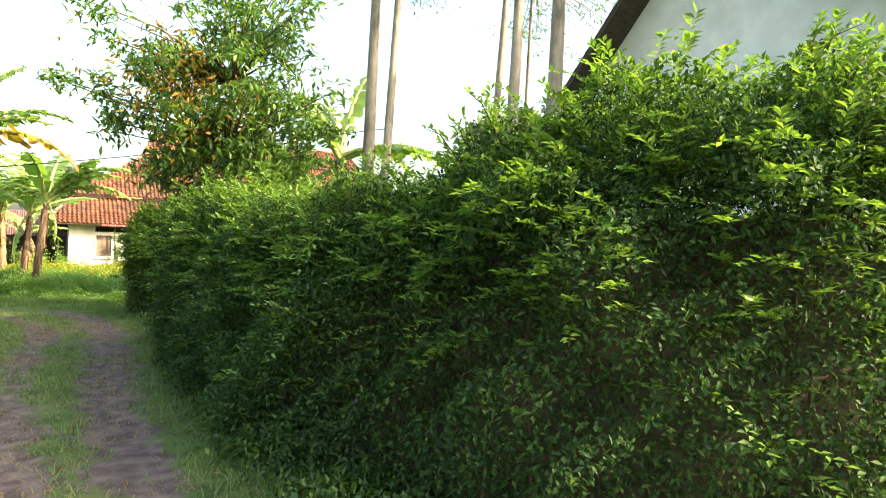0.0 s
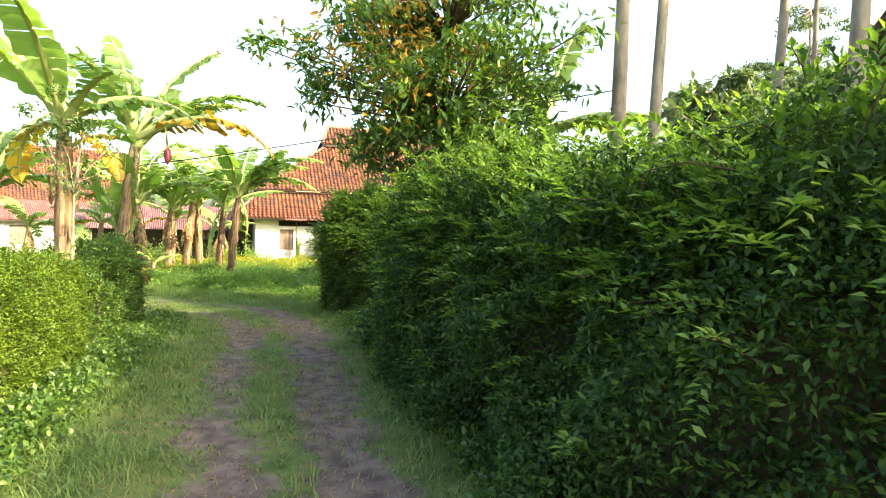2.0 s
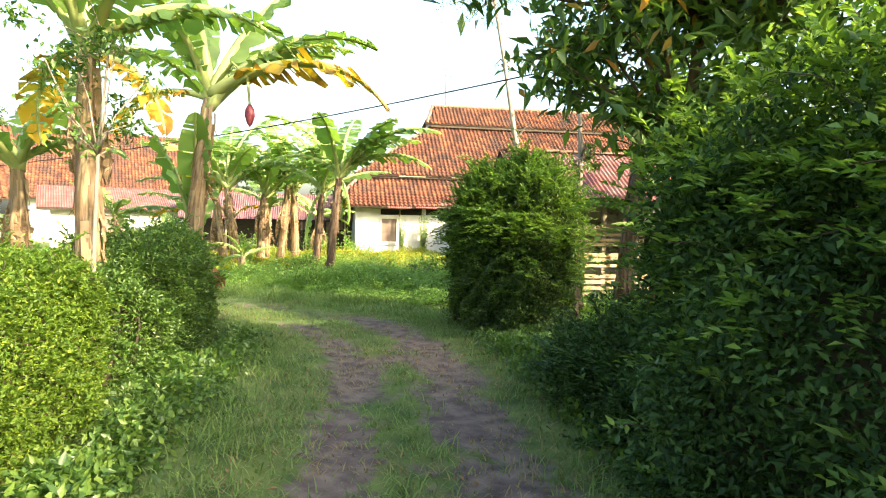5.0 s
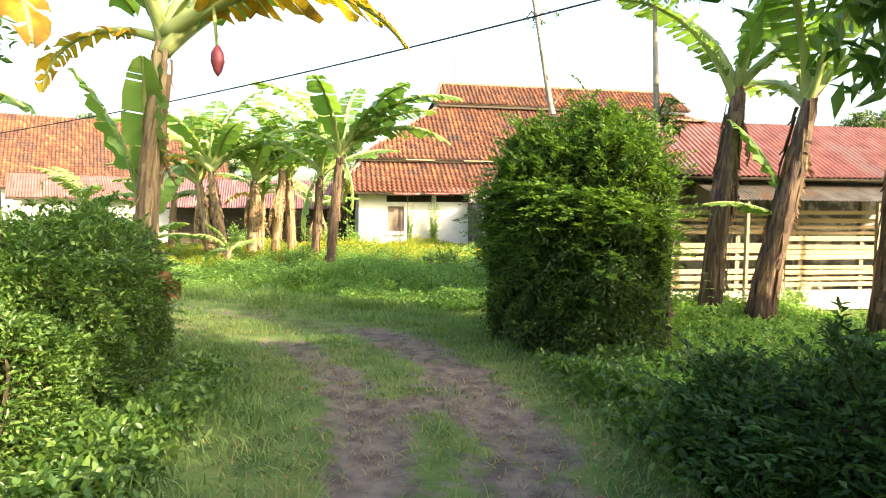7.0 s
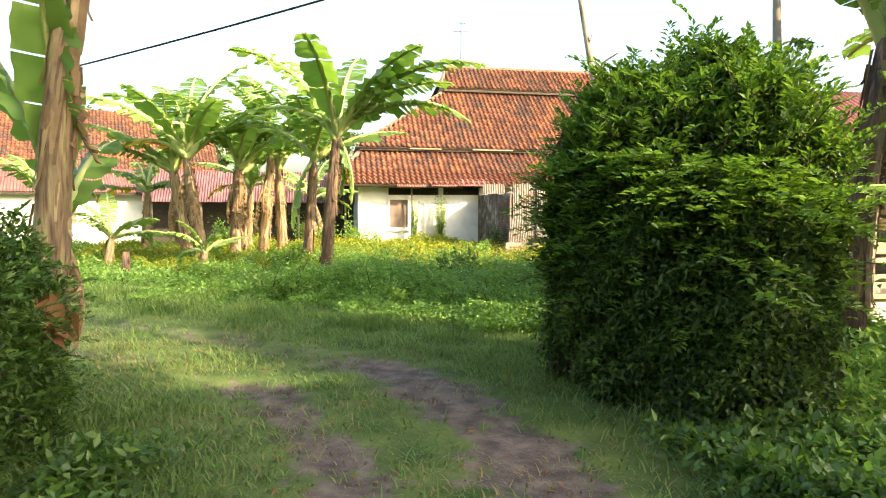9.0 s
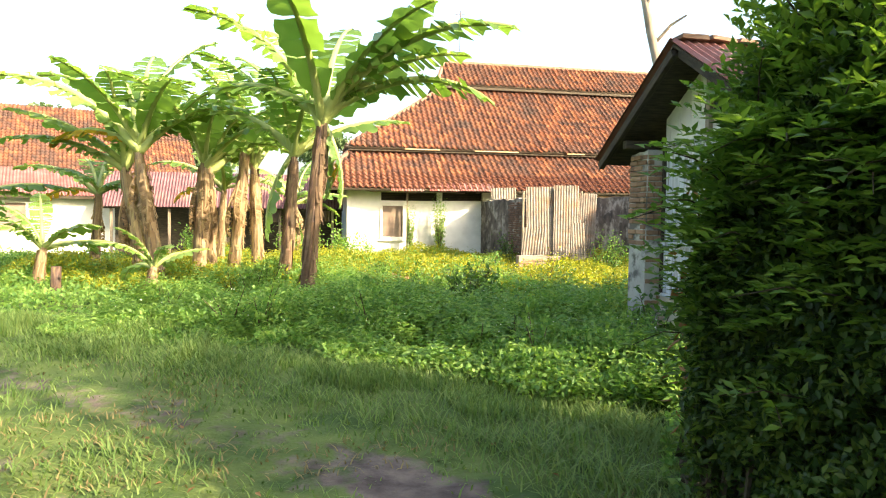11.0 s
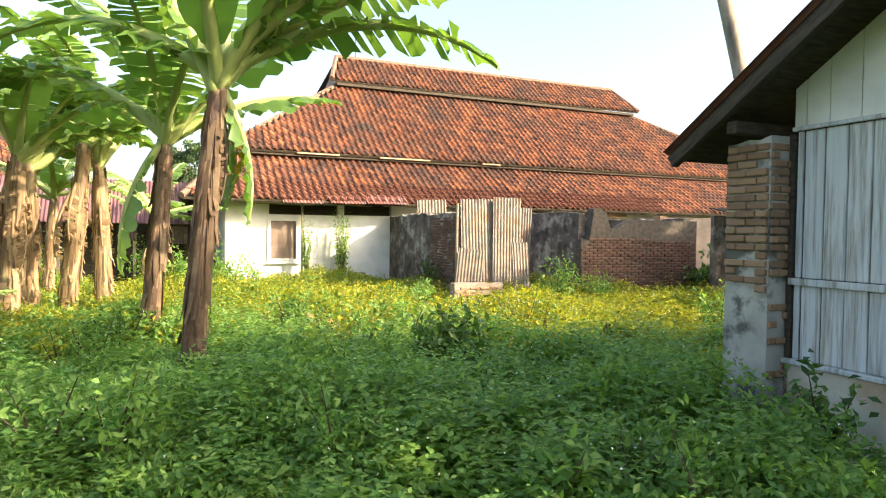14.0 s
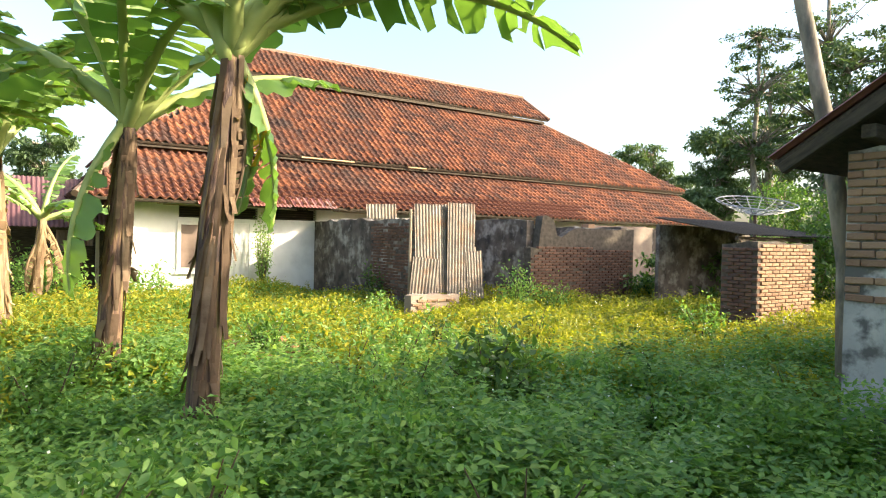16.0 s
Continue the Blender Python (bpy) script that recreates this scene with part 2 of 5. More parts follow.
def mesh_of(name, verts, faces, material, smooth=False):
    me = bpy.data.meshes.new(name)
    if isinstance(faces, np.ndarray):
        nf, k = faces.shape
        verts = np.asarray(verts, dtype=np.float32)
        me.vertices.add(len(verts)), me.loops.add(nf * k), me.polygons.add(nf)
        me.vertices.foreach_set("co", verts.ravel())
        me.loops.foreach_set("vertex_index", faces.astype(np.int32).ravel())
        me.polygons.foreach_set("loop_start", np.arange(0, nf * k, k, dtype=np.int32))
        me.update(calc_edges=True)
    else:
        me.from_pydata([tuple(v) for v in verts], [], faces)
    if smooth:
        me.polygons.foreach_set("use_smooth", [True] * len(me.polygons))
    for one in (material if isinstance(material, (list, tuple)) else [material]):
        me.materials.append(one)
    me.update()
    return me


def thing(name, label, category, m=None, group="", kind=""):
    ob = new(name)
    ob.empty_display_size = 0.2
    ob.matrix_world = m or Matrix()
    return tagged(ob, label, category, group, kind)


def child(name, data, parent, label="", m=None):
    ob = new(name, data)
    ob.parent = parent
    if m is not None:
        ob.matrix_local = m
    return tagged(ob, label)


def part(name, bm, material, parent, label="", smooth=False, m=None):
    me = bpy.data.meshes.new(name)
    bm.to_mesh(me)
    bm.free()
    me.materials.append(material)
    if smooth:
        me.polygons.foreach_set("use_smooth", [True] * len(me.polygons))
    return child(name, me, parent, label, m)


def add_box(bm, x0, x1, y0, y1, z0, z1, jit=0.0):
    j = lambda: rnd.uniform(-jit, jit) if jit else 0
    v = [bm.verts.new((x + j(), y + j(), z + j())) for z in (z0, z1) for y in (y0, y1) for x in (x0, x1)]
    for f in ((0, 2, 3, 1), (4, 5, 7, 6), (0, 1, 5, 4), (2, 6, 7, 3), (0, 4, 6, 2), (1, 3, 7, 5)):
        bm.faces.new([v[i] for i in f])
    return bm


def box(*a, **k):
    bm = add_box(bmesh.new(), *a, **k)
    bmesh.ops.bevel(bm, geom=bm.edges[:], offset=0.006, segments=1, affect="EDGES") if k.get("jit", 0) == 0 and min(a[1] - a[0], a[3] - a[2], a[5] - a[4]) > 0.02 else None
    return bm


def tube_arrays(points, radii, sides=8, twist=0.0):
    pts = [Vector(p) for p in points]
    V, F = [], []
    up = Vector((0.3, 0.9, 0.1)).normalized()
    for i, p in enumerate(pts):
        d = (pts[min(i + 1, len(pts) - 1)] - pts[max(i - 1, 0)]).normalized()
        a = d.cross(up).normalized() if abs(d.dot(up)) < 0.97 else d.cross(Vector((1, 0, 0))).normalized()
        b = d.cross(a)
        for k in range(sides):
            t = 2 * math.pi * k / sides + twist
            V.append(p + (a * math.cos(t) + b * math.sin(t)) * radii[i])
    n = len(pts)
    for i in range(n - 1):
        for k in range(sides):
            k2 = (k + 1) % sides
            F.append((i * sides + k, i * sides + k2, (i + 1) * sides + k2, (i + 1) * sides + k))
    F.append(tuple(range(sides - 1, -1, -1)))
    F.append(tuple((n - 1) * sides + k for k in range(sides)))
    return V, F


def tubes(runs, sides=6):
    V, F = [], []
    for pts, rad in runs:
        v, f = tube_arrays(pts, rad, sides)
        F += [tuple(i + len(V) for i in q) for q in f]
        V += v
    return V, F


def unit(a):
    return a / np.maximum(np.linalg.norm(a, axis=1, keepdims=True), 1e-9)


def leaves(P, D, Nn, length, width, fold=0.25):
    """One small folded leaf for each place P, along D, its face towards Nn."""
    D, n = unit(D), len(P)
    S = unit(np.cross(D, Nn))
    U = np.cross(S, D)
    L, W = np.reshape(length, (-1, 1)) * np.ones((n, 1)), np.reshape(width, (-1, 1)) * np.ones((n, 1))
    V = np.empty((n, 4, 3))
    V[:, 0] = P
    V[:, 1] = P + D * L * 0.45 + S * W * 0.5 + U * W * fold
    V[:, 2] = P + D * L - U * W * fold * 0.5
    V[:, 3] = P + D * L * 0.45 - S * W * 0.5 + U * W * fold
    i = (np.arange(n) * 4)[:, None]
    F = np.concatenate([i + np.array([[0, 1, 2]]), i + np.array([[0, 2, 3]])], axis=1).reshape(-1, 3)
    return V.reshape(-1, 3), F


def rand_dirs(n, out=None, spread=1.0, up=0.0):
    d = RNG.normal(size=(n, 3))
    d = unit(d) * spread
    if out is not None:
        d = d + out
    d[:, 2] += up
    return unit(d)


# ---- ground with two worn ruts ----
RUT_R = [(-0.2, 0.5), (-2.5, 5.3), (-4.3, 8.3), (-5.5, 10.6), (-6.6, 12.6), (-8.0, 14.7), (-9.2, 15.9), (-10.9, 16.5), (-13.5, 16.8), (-17, 17.0), (-26, 17.3)]
RUT_L = [(-1.4, 1.0), (-3.5, 5.2), (-5.8, 8.5), (-6.4, 9.8), (-7.8, 12.6), (-9.0, 13.9), (-10.2, 14.9), (-11.8, 15.3), (-13.6, 15.4), (-17, 15.6), (-26, 15.8)]


WORN = [(-6.7, 12.0, 0.75), (-7.6, 13.4, 0.7), (-5.7, 10.0, 0.5), (-5.2, 12.9, 0.5), (-4.4, 13.4, 0.45), (-4.9, 8.4, 0.45)]


def dist_to(X, Y, line):
    best = np.full(X.shape, 1e9)
    for (x0, y0), (x1, y1) in zip(line, line[1:]):
        dx, dy = x1 - x0, y1 - y0
        t = np.clip(((X - x0) * dx + (Y - y0) * dy) / (dx * dx + dy * dy), 0, 1)
        best = np.minimum(best, np.hypot(X - x0 - t * dx, Y - y0 - t * dy))
    return best


def wob(X, Y, s, seed=0.0):
    return (np.sin(X * s + 1.3 * np.sin(Y * s * 0.7 + seed)) * np.sin(Y * s * 1.1 + 1.7 * np.sin(X * s * 0.6 + seed)))


def bare(X, Y):
    """Share of bare soil, 0 to 1."""
    r = np.clip(1.25 - dist_to(X, Y, RUT_R) / 0.56, 0, 1) * (0.85 + 0.15 * wob(X, Y, 2.1))
    l = np.clip(1.15 - dist_to(X, Y, RUT_L) / 0.56, 0, 1) * (0.72 + 0.28 * wob(X, Y, 1.7, 2.0))
    # worn patches where the lane bends and where a path leaves for the shed
    for px, py, pr in WORN:
        w = np.clip(1.3 - np.hypot(X - px, Y - py) / pr, 0, 1) * (0.6 + 0.4 * wob(X, Y, 3.1, px))
        l = np.maximum(l, w)
    return np.clip(np.maximum(r, l) + 0.16 * wob(X, Y, 4.3, 0.3) + 0.10 * wob(X, Y, 9.1, 1.3) - 0.12, 0, 1) * (np.maximum(r, l) > 0) * np.clip((X + 12.0) / 2.5, 0.45, 1)


def ground_z(X, Y):
    return 0.025 * wob(X, Y, 0.9) - 0.045 * bare(X, Y) + 0.012 * wob(X, Y, 5.0, 1.0)


def axis(lo, hi, step, far):
    inner = np.arange(lo, hi + step / 2, step)
    grow = np.cumsum(step * 1.22 ** np.arange(1, 60))
    grow = grow[grow < far]
    return np.concatenate([lo - grow[::-1], inner, hi + grow])


gxs, gys = axis(-17, 1.5, 0.1, 900), axis(2, 21, 0.1, 900)
GX, GY = np.meshgrid(gxs, gys)
GV = np.stack([GX, GY, ground_z(GX, GY)], axis=-1).reshape(-1, 3)
gi = (np.arange(len(gys) - 1)[:, None] * len(gxs) + np.arange(len(gxs) - 1)[None, :]).ravel()
ground_me = mesh_of("ground", GV, np.stack([gi, gi + 1, gi + 1 + len(gxs), gi + len(gxs)], axis=1), GROUND, True)
at = ground_me.attributes.new("bare", "FLOAT", "POINT")
at.data.foreach_set("value", bare(GX, GY).ravel().astype(np.float32))
tagged(new("ground", ground_me), "grassy earth ground with two worn bare wheel ruts", "ground", kind="structure")

# ---- the old house ----
def tile_template(w=0.215, l=0.30):
    xs = np.linspace(0, w, 6)
    prof = 0.042 * np.sin(np.linspace(0, 2 * math.pi, 6) + 0.5)
    V = []
    for y, z in ((0, 0.062), (l, 0.005)):
        V += [(x, y, z + p) for x, p in zip(xs, prof)]
    V += [(x, 0.0, p + 0.012) for x, p in zip(xs, prof)]
    F = [(i, i + 1, i + 7, i + 6) for i in range(5)] + [(i + 12, i + 13, i + 1, i) for i in range(5)]
    return np.array(V), np.array(F)


TV, TF = tile_template()


def tiled_slope(corners, near=0):
    """Tiles over the four corners (bottom left, bottom right, top right, top left) of a roof slope.
    Returns joined arrays and, for the first rows, the poses of loose tiles."""
    bl, br, tr, tl = [Vector(c) for c in corners]
    ex = (br - bl).normalized()
    up = (tl - bl) - ex * (tl - bl).dot(ex)
    h = up.length
    ey = up.normalized()
    ez = ex.cross(ey)
    rows, V, F, loose = int(h / 0.26), [], [], []
    for r in range(rows + 1):
        y = min(r * 0.26, h - 0.27)
        f = (y + 0.13) / h
        x0 = (tl - bl).dot(ex) * f
        x1 = (br - bl).length + ((tr - br).dot(ex)) * f
        for c in range(int((x1 - x0) / 0.205)):
            x = (math.floor(x0 / 0.205) + 1 + c) * 0.205
            if x + 0.1 > x1:
                break
            jx, jy, jz = rnd.gauss(0, 0.004), rnd.gauss(0, 0.008), rnd.gauss(0, 0.004) + 0.012 * math.sin(x * 0.9 + y) * math.sin(x * 0.31)
            o = bl + ex * (x + jx) + ey * (y + jy) + ez * (jz + 0.03)
            if near and r < 4 and c < near:
                m = Matrix((ex, ey, ez)).transposed().to_4x4()
                m.translation = o
                loose.append(m)
                continue
            A = np.array((ex, ey, ez))
            F.append(TF + len(V) * len(TV))
            V.append(TV @ A + np.array(o))
    return (np.concatenate(V), np.concatenate(F), loose) if V else (None, None, loose)


def slab(corners, t=0.06):
    n = (Vector(corners[1]) - Vector(corners[0])).cross(Vector(corners[3]) - Vector(corners[0])).normalized() * t
    V = [Vector(c) for c in corners] + [Vector(c) - n for c in corners]
    return V, [(0, 1, 2, 3), (7, 6, 5, 4), (0, 4, 5, 1), (1, 5, 6, 2), (2, 6, 7, 3), (3, 7, 4, 0)]


def wall_with_holes(x0, x1, z1, holes, y0, y1):
    bm = bmesh.new()
    xs = sorted({x0, x1, *[h[0] for h in holes], *[h[1] for h in holes]})
    zs = sorted({0.0, z1, *[h[2] for h in holes], *[h[3] for h in holes]})
    for xa, xb in zip(xs, xs[1:]):
        for za, zb in zip(zs, zs[1:]):
            cx, cz = (xa + xb) / 2, (za + zb) / 2
            if not any(h[0] < cx < h[1] and h[2] < cz < h[3] for h in holes):
                add_box(bm, xa, xb, y0, y1, za, zb)
    bmesh.ops.remove_doubles(bm, verts=bm.verts[:], dist=0.0005)
    inner = [f for f in bm.faces if sum(1 for g in bm.faces if g is not f and (g.calc_center_median() - f.calc_center_median()).length < 1e-4)]
    bmesh.ops.delete(bm, geom=inner, context="FACES_ONLY")
    return bm


HX0, HX1, HY = 0.5, 23.0, 37.0
house = thing("old_house", "long white limewashed house with a tiered weathered clay tile roof", "house", H @ pose(0, HY, 0))
holes = [(1.62, 2.50, 0.72, 1.97), (1.66, 3.62, 2.06, 2.36), (3.80, 5.25, 2.08, 2.40), (9.3, 11.3, 0.9, 2.15), (2.56, 3.40, 0.05, 1.95)]
part("front_wall", wall_with_holes(HX0, HX1, 2.95, holes, 0, 0.28), PLASTER, house, "white limewashed wall with grey damp stains")
part("side_wall", box(HX0, HX0 + 0.28, 0.283, 12, 0, 2.95), PLASTER, house)
part("side_wall", box(HX1 - 0.28, HX1, 0.283, 12, 0, 2.95), PLASTER, house)
part("back_wall", box(HX0 + 0.283, HX1 - 0.283, 11.72, 12, 0, 2.95), PLASTER, house)
# added sheet, coloured as the shade seen through the openings
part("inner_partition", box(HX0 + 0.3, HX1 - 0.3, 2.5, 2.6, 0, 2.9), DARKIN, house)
part("ceiling_boards", box(HX0 + 0.3, HX1 - 0.3, 0.3, 11.7, 2.96, 3.0), DARKWOOD, house)
win = part("window", wall_with_holes(0, 0.88, 1.25, [(0.09, 0.79, 0.09, 1.16)], -0.05, 0.10), PAINTWHITE, house, "white painted wooden window frame", m=pose(1.62, 0, 0.72))
part("panel", box(0.09, 0.79, 0.02, 0.05, 0.09, 1.16), PANE, win, "brown blind panel")
part("sill", box(-0.05, 0.93, -0.10, -0.052, -0.06, -0.004), PAINTWHITE, win)
door = part("door", box(0.0, 0.84, 0.02, 0.08, 0.0, 1.9), PAINTWHITE, house, "closed white panelled door", m=pose(2.56, 0, 0.05))
for zz in (0.25, 1.05):
    for xx in (0.10, 0.46):
        part("door_panel", box(xx, xx + 0.28, -0.002, 0.017, zz, zz + 0.65), PAINTWHITE, door)
for x0, x1, z0, z1 in ((1.66, 3.62, 2.06, 2.36), (3.80, 5.25, 2.08, 2.40)):
    vent = part("vent", box(x0, x1, 0.2, 0.24, z0, z1), DARKIN, house, "slatted ventilation gap, its shade drawn by a near-black back")
    for k in range(5):
        zz = z0 + 0.02 + k * (z1 - z0) / 5
        part("slat", box(x0, x1, 0.05, 0.12, zz, zz + 0.022), DARKWOOD, vent)
post = part("eave_post", box(2.50, 2.56, -0.32, -0.26, 0, 2.6), GREYWOOD, house, "thin wooden post under the eave")
# dark sheet in place of the shade inside this opening
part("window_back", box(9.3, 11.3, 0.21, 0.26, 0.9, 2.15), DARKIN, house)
part("fascia", box(-0.4, 23.4, -0.78, -0.74, 2.36, 2.44), DARKWOOD, house)
for k in range(24):
    part("rafter", box(0.2 + k * 0.96, 0.26 + k * 0.96, -0.73, 0.0, 2.36, 2.42), GREYWOOD, house)
for x0, w, z in ((1.2, 1.6, -0.06), (3.0, 1.5, -0.02), (5.5, 1.1, -0.05)):
    part("loose_batten", box(0, w, -0.02, 0.02, -0.015, 0.015), GREYWOOD, house, m=pose(x0, -0.55, 2.40 + z, 0, rnd.uniform(-3, 3), rnd.uniform(-3, 3)))

slopes = {
    "skirt_roof": [(-0.6, -0.85, 2.42), (23.7, -0.85, 2.42), (22.9, 1.55, 3.92), (0.75, 1.55, 3.92)],
    "main_roof": [(0.45, 1.05, 3.98), (23.3, 1.05, 3.98), (17.75, 4.95, 6.98), (4.75, 4.95, 6.98)],
    "upper_roof": [(4.4, 4.5, 7.06), (18.1, 4.5, 7.06), (17.75, 6.0, 8.25), (4.9, 6.0, 8.25)],
    "left_skirt_roof": [(-0.6, 12.8, 2.42), (-0.6, -0.85, 2.42), (0.75, 1.55, 3.92), (0.75, 10.45, 3.92)],
    "left_hip_roof": [(0.55, 10.8, 3.98), (0.55, 1.2, 3.98), (4.75, 4.95, 6.98), (4.75, 7.05, 6.98)],
    "right_hip_roof": [(23.2, 1.2, 3.98), (23.2, 10.8, 3.98), (17.75, 7.05, 6.98), (17.75, 4.95, 6.98)],
    "right_skirt_roof": [(23.7, -0.85, 2.42), (23.7, 12.8, 2.42), (22.9, 10.45, 3.92), (22.9, 1.55, 3.92)],
    "back_skirt_roof": [(23.7, 12.85, 2.42), (-0.6, 12.85, 2.42), (0.75, 10.45, 3.92), (22.9, 10.45, 3.92)],
    "back_main_roof": [(23.2, 10.8, 3.98), (0.55, 10.8, 3.98), (4.75, 7.05, 6.98), (17.75, 7.05, 6.98)],
    "back_upper_roof": [(18.1, 7.5, 7.06), (4.4, 7.5, 7.06), (4.9, 6.0, 8.25), (17.75, 6.0, 8.25)],
}
loose_tile = mesh_of("roof_tile", TV, [tuple(int(i) for i in f) for f in TF], TILE)
loose_tiles = []
for name, c in slopes.items():
    v, f = slab(c)
    base = child(name, mesh_of(name, v, f, DARKWOOD), house, "rows of weathered orange and brown clay roof tiles")
    if not name.startswith("back"):
        tv, tf, loose = tiled_slope(c, 75 if name == "skirt_roof" else 0)
        tagged(child("roof_tiles", mesh_of("roof_tiles", tv, tf, TILE), base), kind="stuff")
        loose_tiles += [(base, m) for m in loose]
for name, a, b, c, d in (("upper_fascia", 4.6, 17.9, 4.56, 6.90), ("middle_fascia", 0.6, 23.2, 1.16, 3.86)):
    part(name, box(a, b, c - 0.03, c + 0.02, d, d + 0.10), DARKWOOD, house, "weathered board under the tile edge")
for x0, w in ((2.6, 1.3), (5.2, 1.7), (8.8, 0.7)):
    part("gutter_strip", box(x0, x0 + w, 1.05, 1.11, 3.93, 3.97), SLAT, house, "pale peeling strip along the roof step")
gable = bmesh.new()
gv = [gable.verts.new(p) for p in ((4.6, 4.7, 6.98), (4.6, 7.3, 6.98), (4.95, 6.0, 8.15))]
gable.faces.new(gv)
ext = bmesh.ops.extrude_face_region(gable, geom=gable.faces[:])
bmesh.ops.translate(gable, vec=(0.1, 0, 0), verts=[e for e in ext["geom"] if isinstance(e, bmesh.types.BMVert)])
part("gablet", gable, GREYWOOD, house, "grey board gablet under the ridge")
caps = [((4.85, 6, 8.29), (17.8, 6, 8.29)), ((4.75, 4.95, 7.0), (0.55, 1.2, 4.02)), ((17.75, 4.95, 7.0), (23.2, 1.2, 4.02)),
        ((0.7, 1.5, 3.9), (-0.6, -0.85, 2.46)), ((22.95, 1.5, 3.9), (23.7, -0.85, 2.46)), ((4.4, 4.5, 7.10), (4.9, 6, 8.25)), ((18.1, 4.5, 7.10), (17.75, 6, 8.25))]
for a, b in caps:
    a, b = Vector(a), Vector(b)
    n = int((b - a).length / 0.33) + 1
    for k in range(n):
        p, q = a.lerp(b, k / n), a.lerp(b, (k + 1.12) / n) + Vector((0, 0, 0.025))
        child("ridge_cap", mesh_of("ridge_cap", *tube_arrays([p, q], [0.10, 0.085], 7), TILECAP), house)

mast = thing("roof_antenna", "rusty thin iron antenna mast with crossbars on the ridge", "antenna", H @ pose(5.65, 43.0, 8.25))
v, f = tube_arrays([(0, 0, -0.05), (0, 0, 2.3)], [0.022, 0.018], 6)
child("mast", mesh_of("mast", v, f, IRON), mast)
for z, w in ((2.15, 0.22), (1.75, 0.38)):
    v, f = tube_arrays([(-w, 0, z), (w, 0, z + 0.02)], [0.015, 0.015], 5)
    child("crossbar", mesh_of("crossbar", v, f, IRON), mast)


def corrugated(w, h, pitch=0.076, amp=0.012, n=None, jag=0.0):
    """A thin wavy sheet in the x-z plane, with its waves along x."""
    n = n or max(8, int(w / pitch * 6))
    V, F = [], []
    for side in (0.0, 0.003):
        for i in range(n + 1):
            x = w * i / n
            y = amp * math.sin(2 * math.pi * x / pitch) + side
            V += [(x, y, rnd.uniform(0, jag)), (x, y, h - rnd.uniform(0, jag))]
    m = 2 * (n + 1)
    for i in range(n):
        F += [(2 * i, 2 * i + 2, 2 * i + 3, 2 * i + 1), (m + 2 * i, m + 2 * i + 1, m + 2 * i + 3, m + 2 * i + 2)]
        F += [(2 * i + 1, 2 * i + 3, m + 2 * i + 3, m + 2 * i + 1), (2 * i + 2, 2 * i, m + 2 * i, m + 2 * i + 2)]
    return V, F


# red sheets patched over the eave
for k, (x0, w) in enumerate(((1.9, 1.1), (3.2, 1.0), (4.25, 1.2))):
    v, f = corrugated(w, 0.5, 0.1, 0.014, jag=0.02)
    child("eave_sheet", mesh_of("eave_sheet", v, f, REDSHEET), house, "rusty red corrugated sheet patching the eave", m=pose(x0, -0.98, 2.36 + 0.02 * k, -57, 0, 0))

# ---- ruined walls before the house: bricks laid in courses ----
brick_meshes = {}


def brick_mesh(material, l=0.215, d=0.10, h=0.052):
    key = (material.name, l)
    if key not in brick_meshes:
        bm = add_box(bmesh.new(), -l / 2, l / 2, -d / 2, d / 2, -h / 2, h / 2)
        bmesh.ops.bevel(bm, geom=[e for e in bm.edges], offset=0.006, segments=1, affect="EDGES")
        me = bpy.data.meshes.new("brick")
        bm.to_mesh(me)
        bm.free()
        me.materials.append(material)
        brick_meshes[key] = me
    return brick_meshes[key]


PENDING_BRICKS = []


def brick_face(parent, origin, turn, width, height, material, limit=300, ragged=0.06, keep=1.0, top=None):
    """Courses of bricks, half sunk in a wall's face; origin at the lower left, x along the face, y into it."""
    base = pose(*origin, 0, 0, turn)
    n = 0
    if width < 0.6:
        # a narrow pillar: whole and half bricks by turns
        for r in range(int(height / 0.066)):
            z = 0.033 + r * 0.066
            for x, l in (((width * 0.26, width * 0.46), (width * 0.74, width * 0.46)) if r % 2 else ((width * 0.14, width * 0.24), (width * 0.5, width * 0.44), (width * 0.86, width * 0.24))):
                if rnd.random() < keep:
                    PENDING_BRICKS.append((parent, brick_mesh(material, round(l, 3)), base @ pose(x, 0.042 + rnd.gauss(0, 0.005), z, rnd.gauss(0, 0.6), rnd.gauss(0, 0.8), rnd.gauss(0, 0.8))))
        return
    for r in range(int(height / 0.066)):
        z = 0.033 + r * 0.066
        for c in range(int(width / 0.23) + 1):
            x = 0.11 + c * 0.23 - (0.115 if r % 2 else 0)
            if x < 0.06 or x > width - 0.06 or rnd.random() > keep or (top and z > top(x)) or n >= limit:
                continue
            n += 1
            PENDING_BRICKS.append((parent, brick_mesh(material), base @ pose(x, 0.035 + rnd.gauss(0, 0.004), z, rnd.gauss(0, 0.6), rnd.gauss(0, 0.8), rnd.gauss(0, 0.8))))


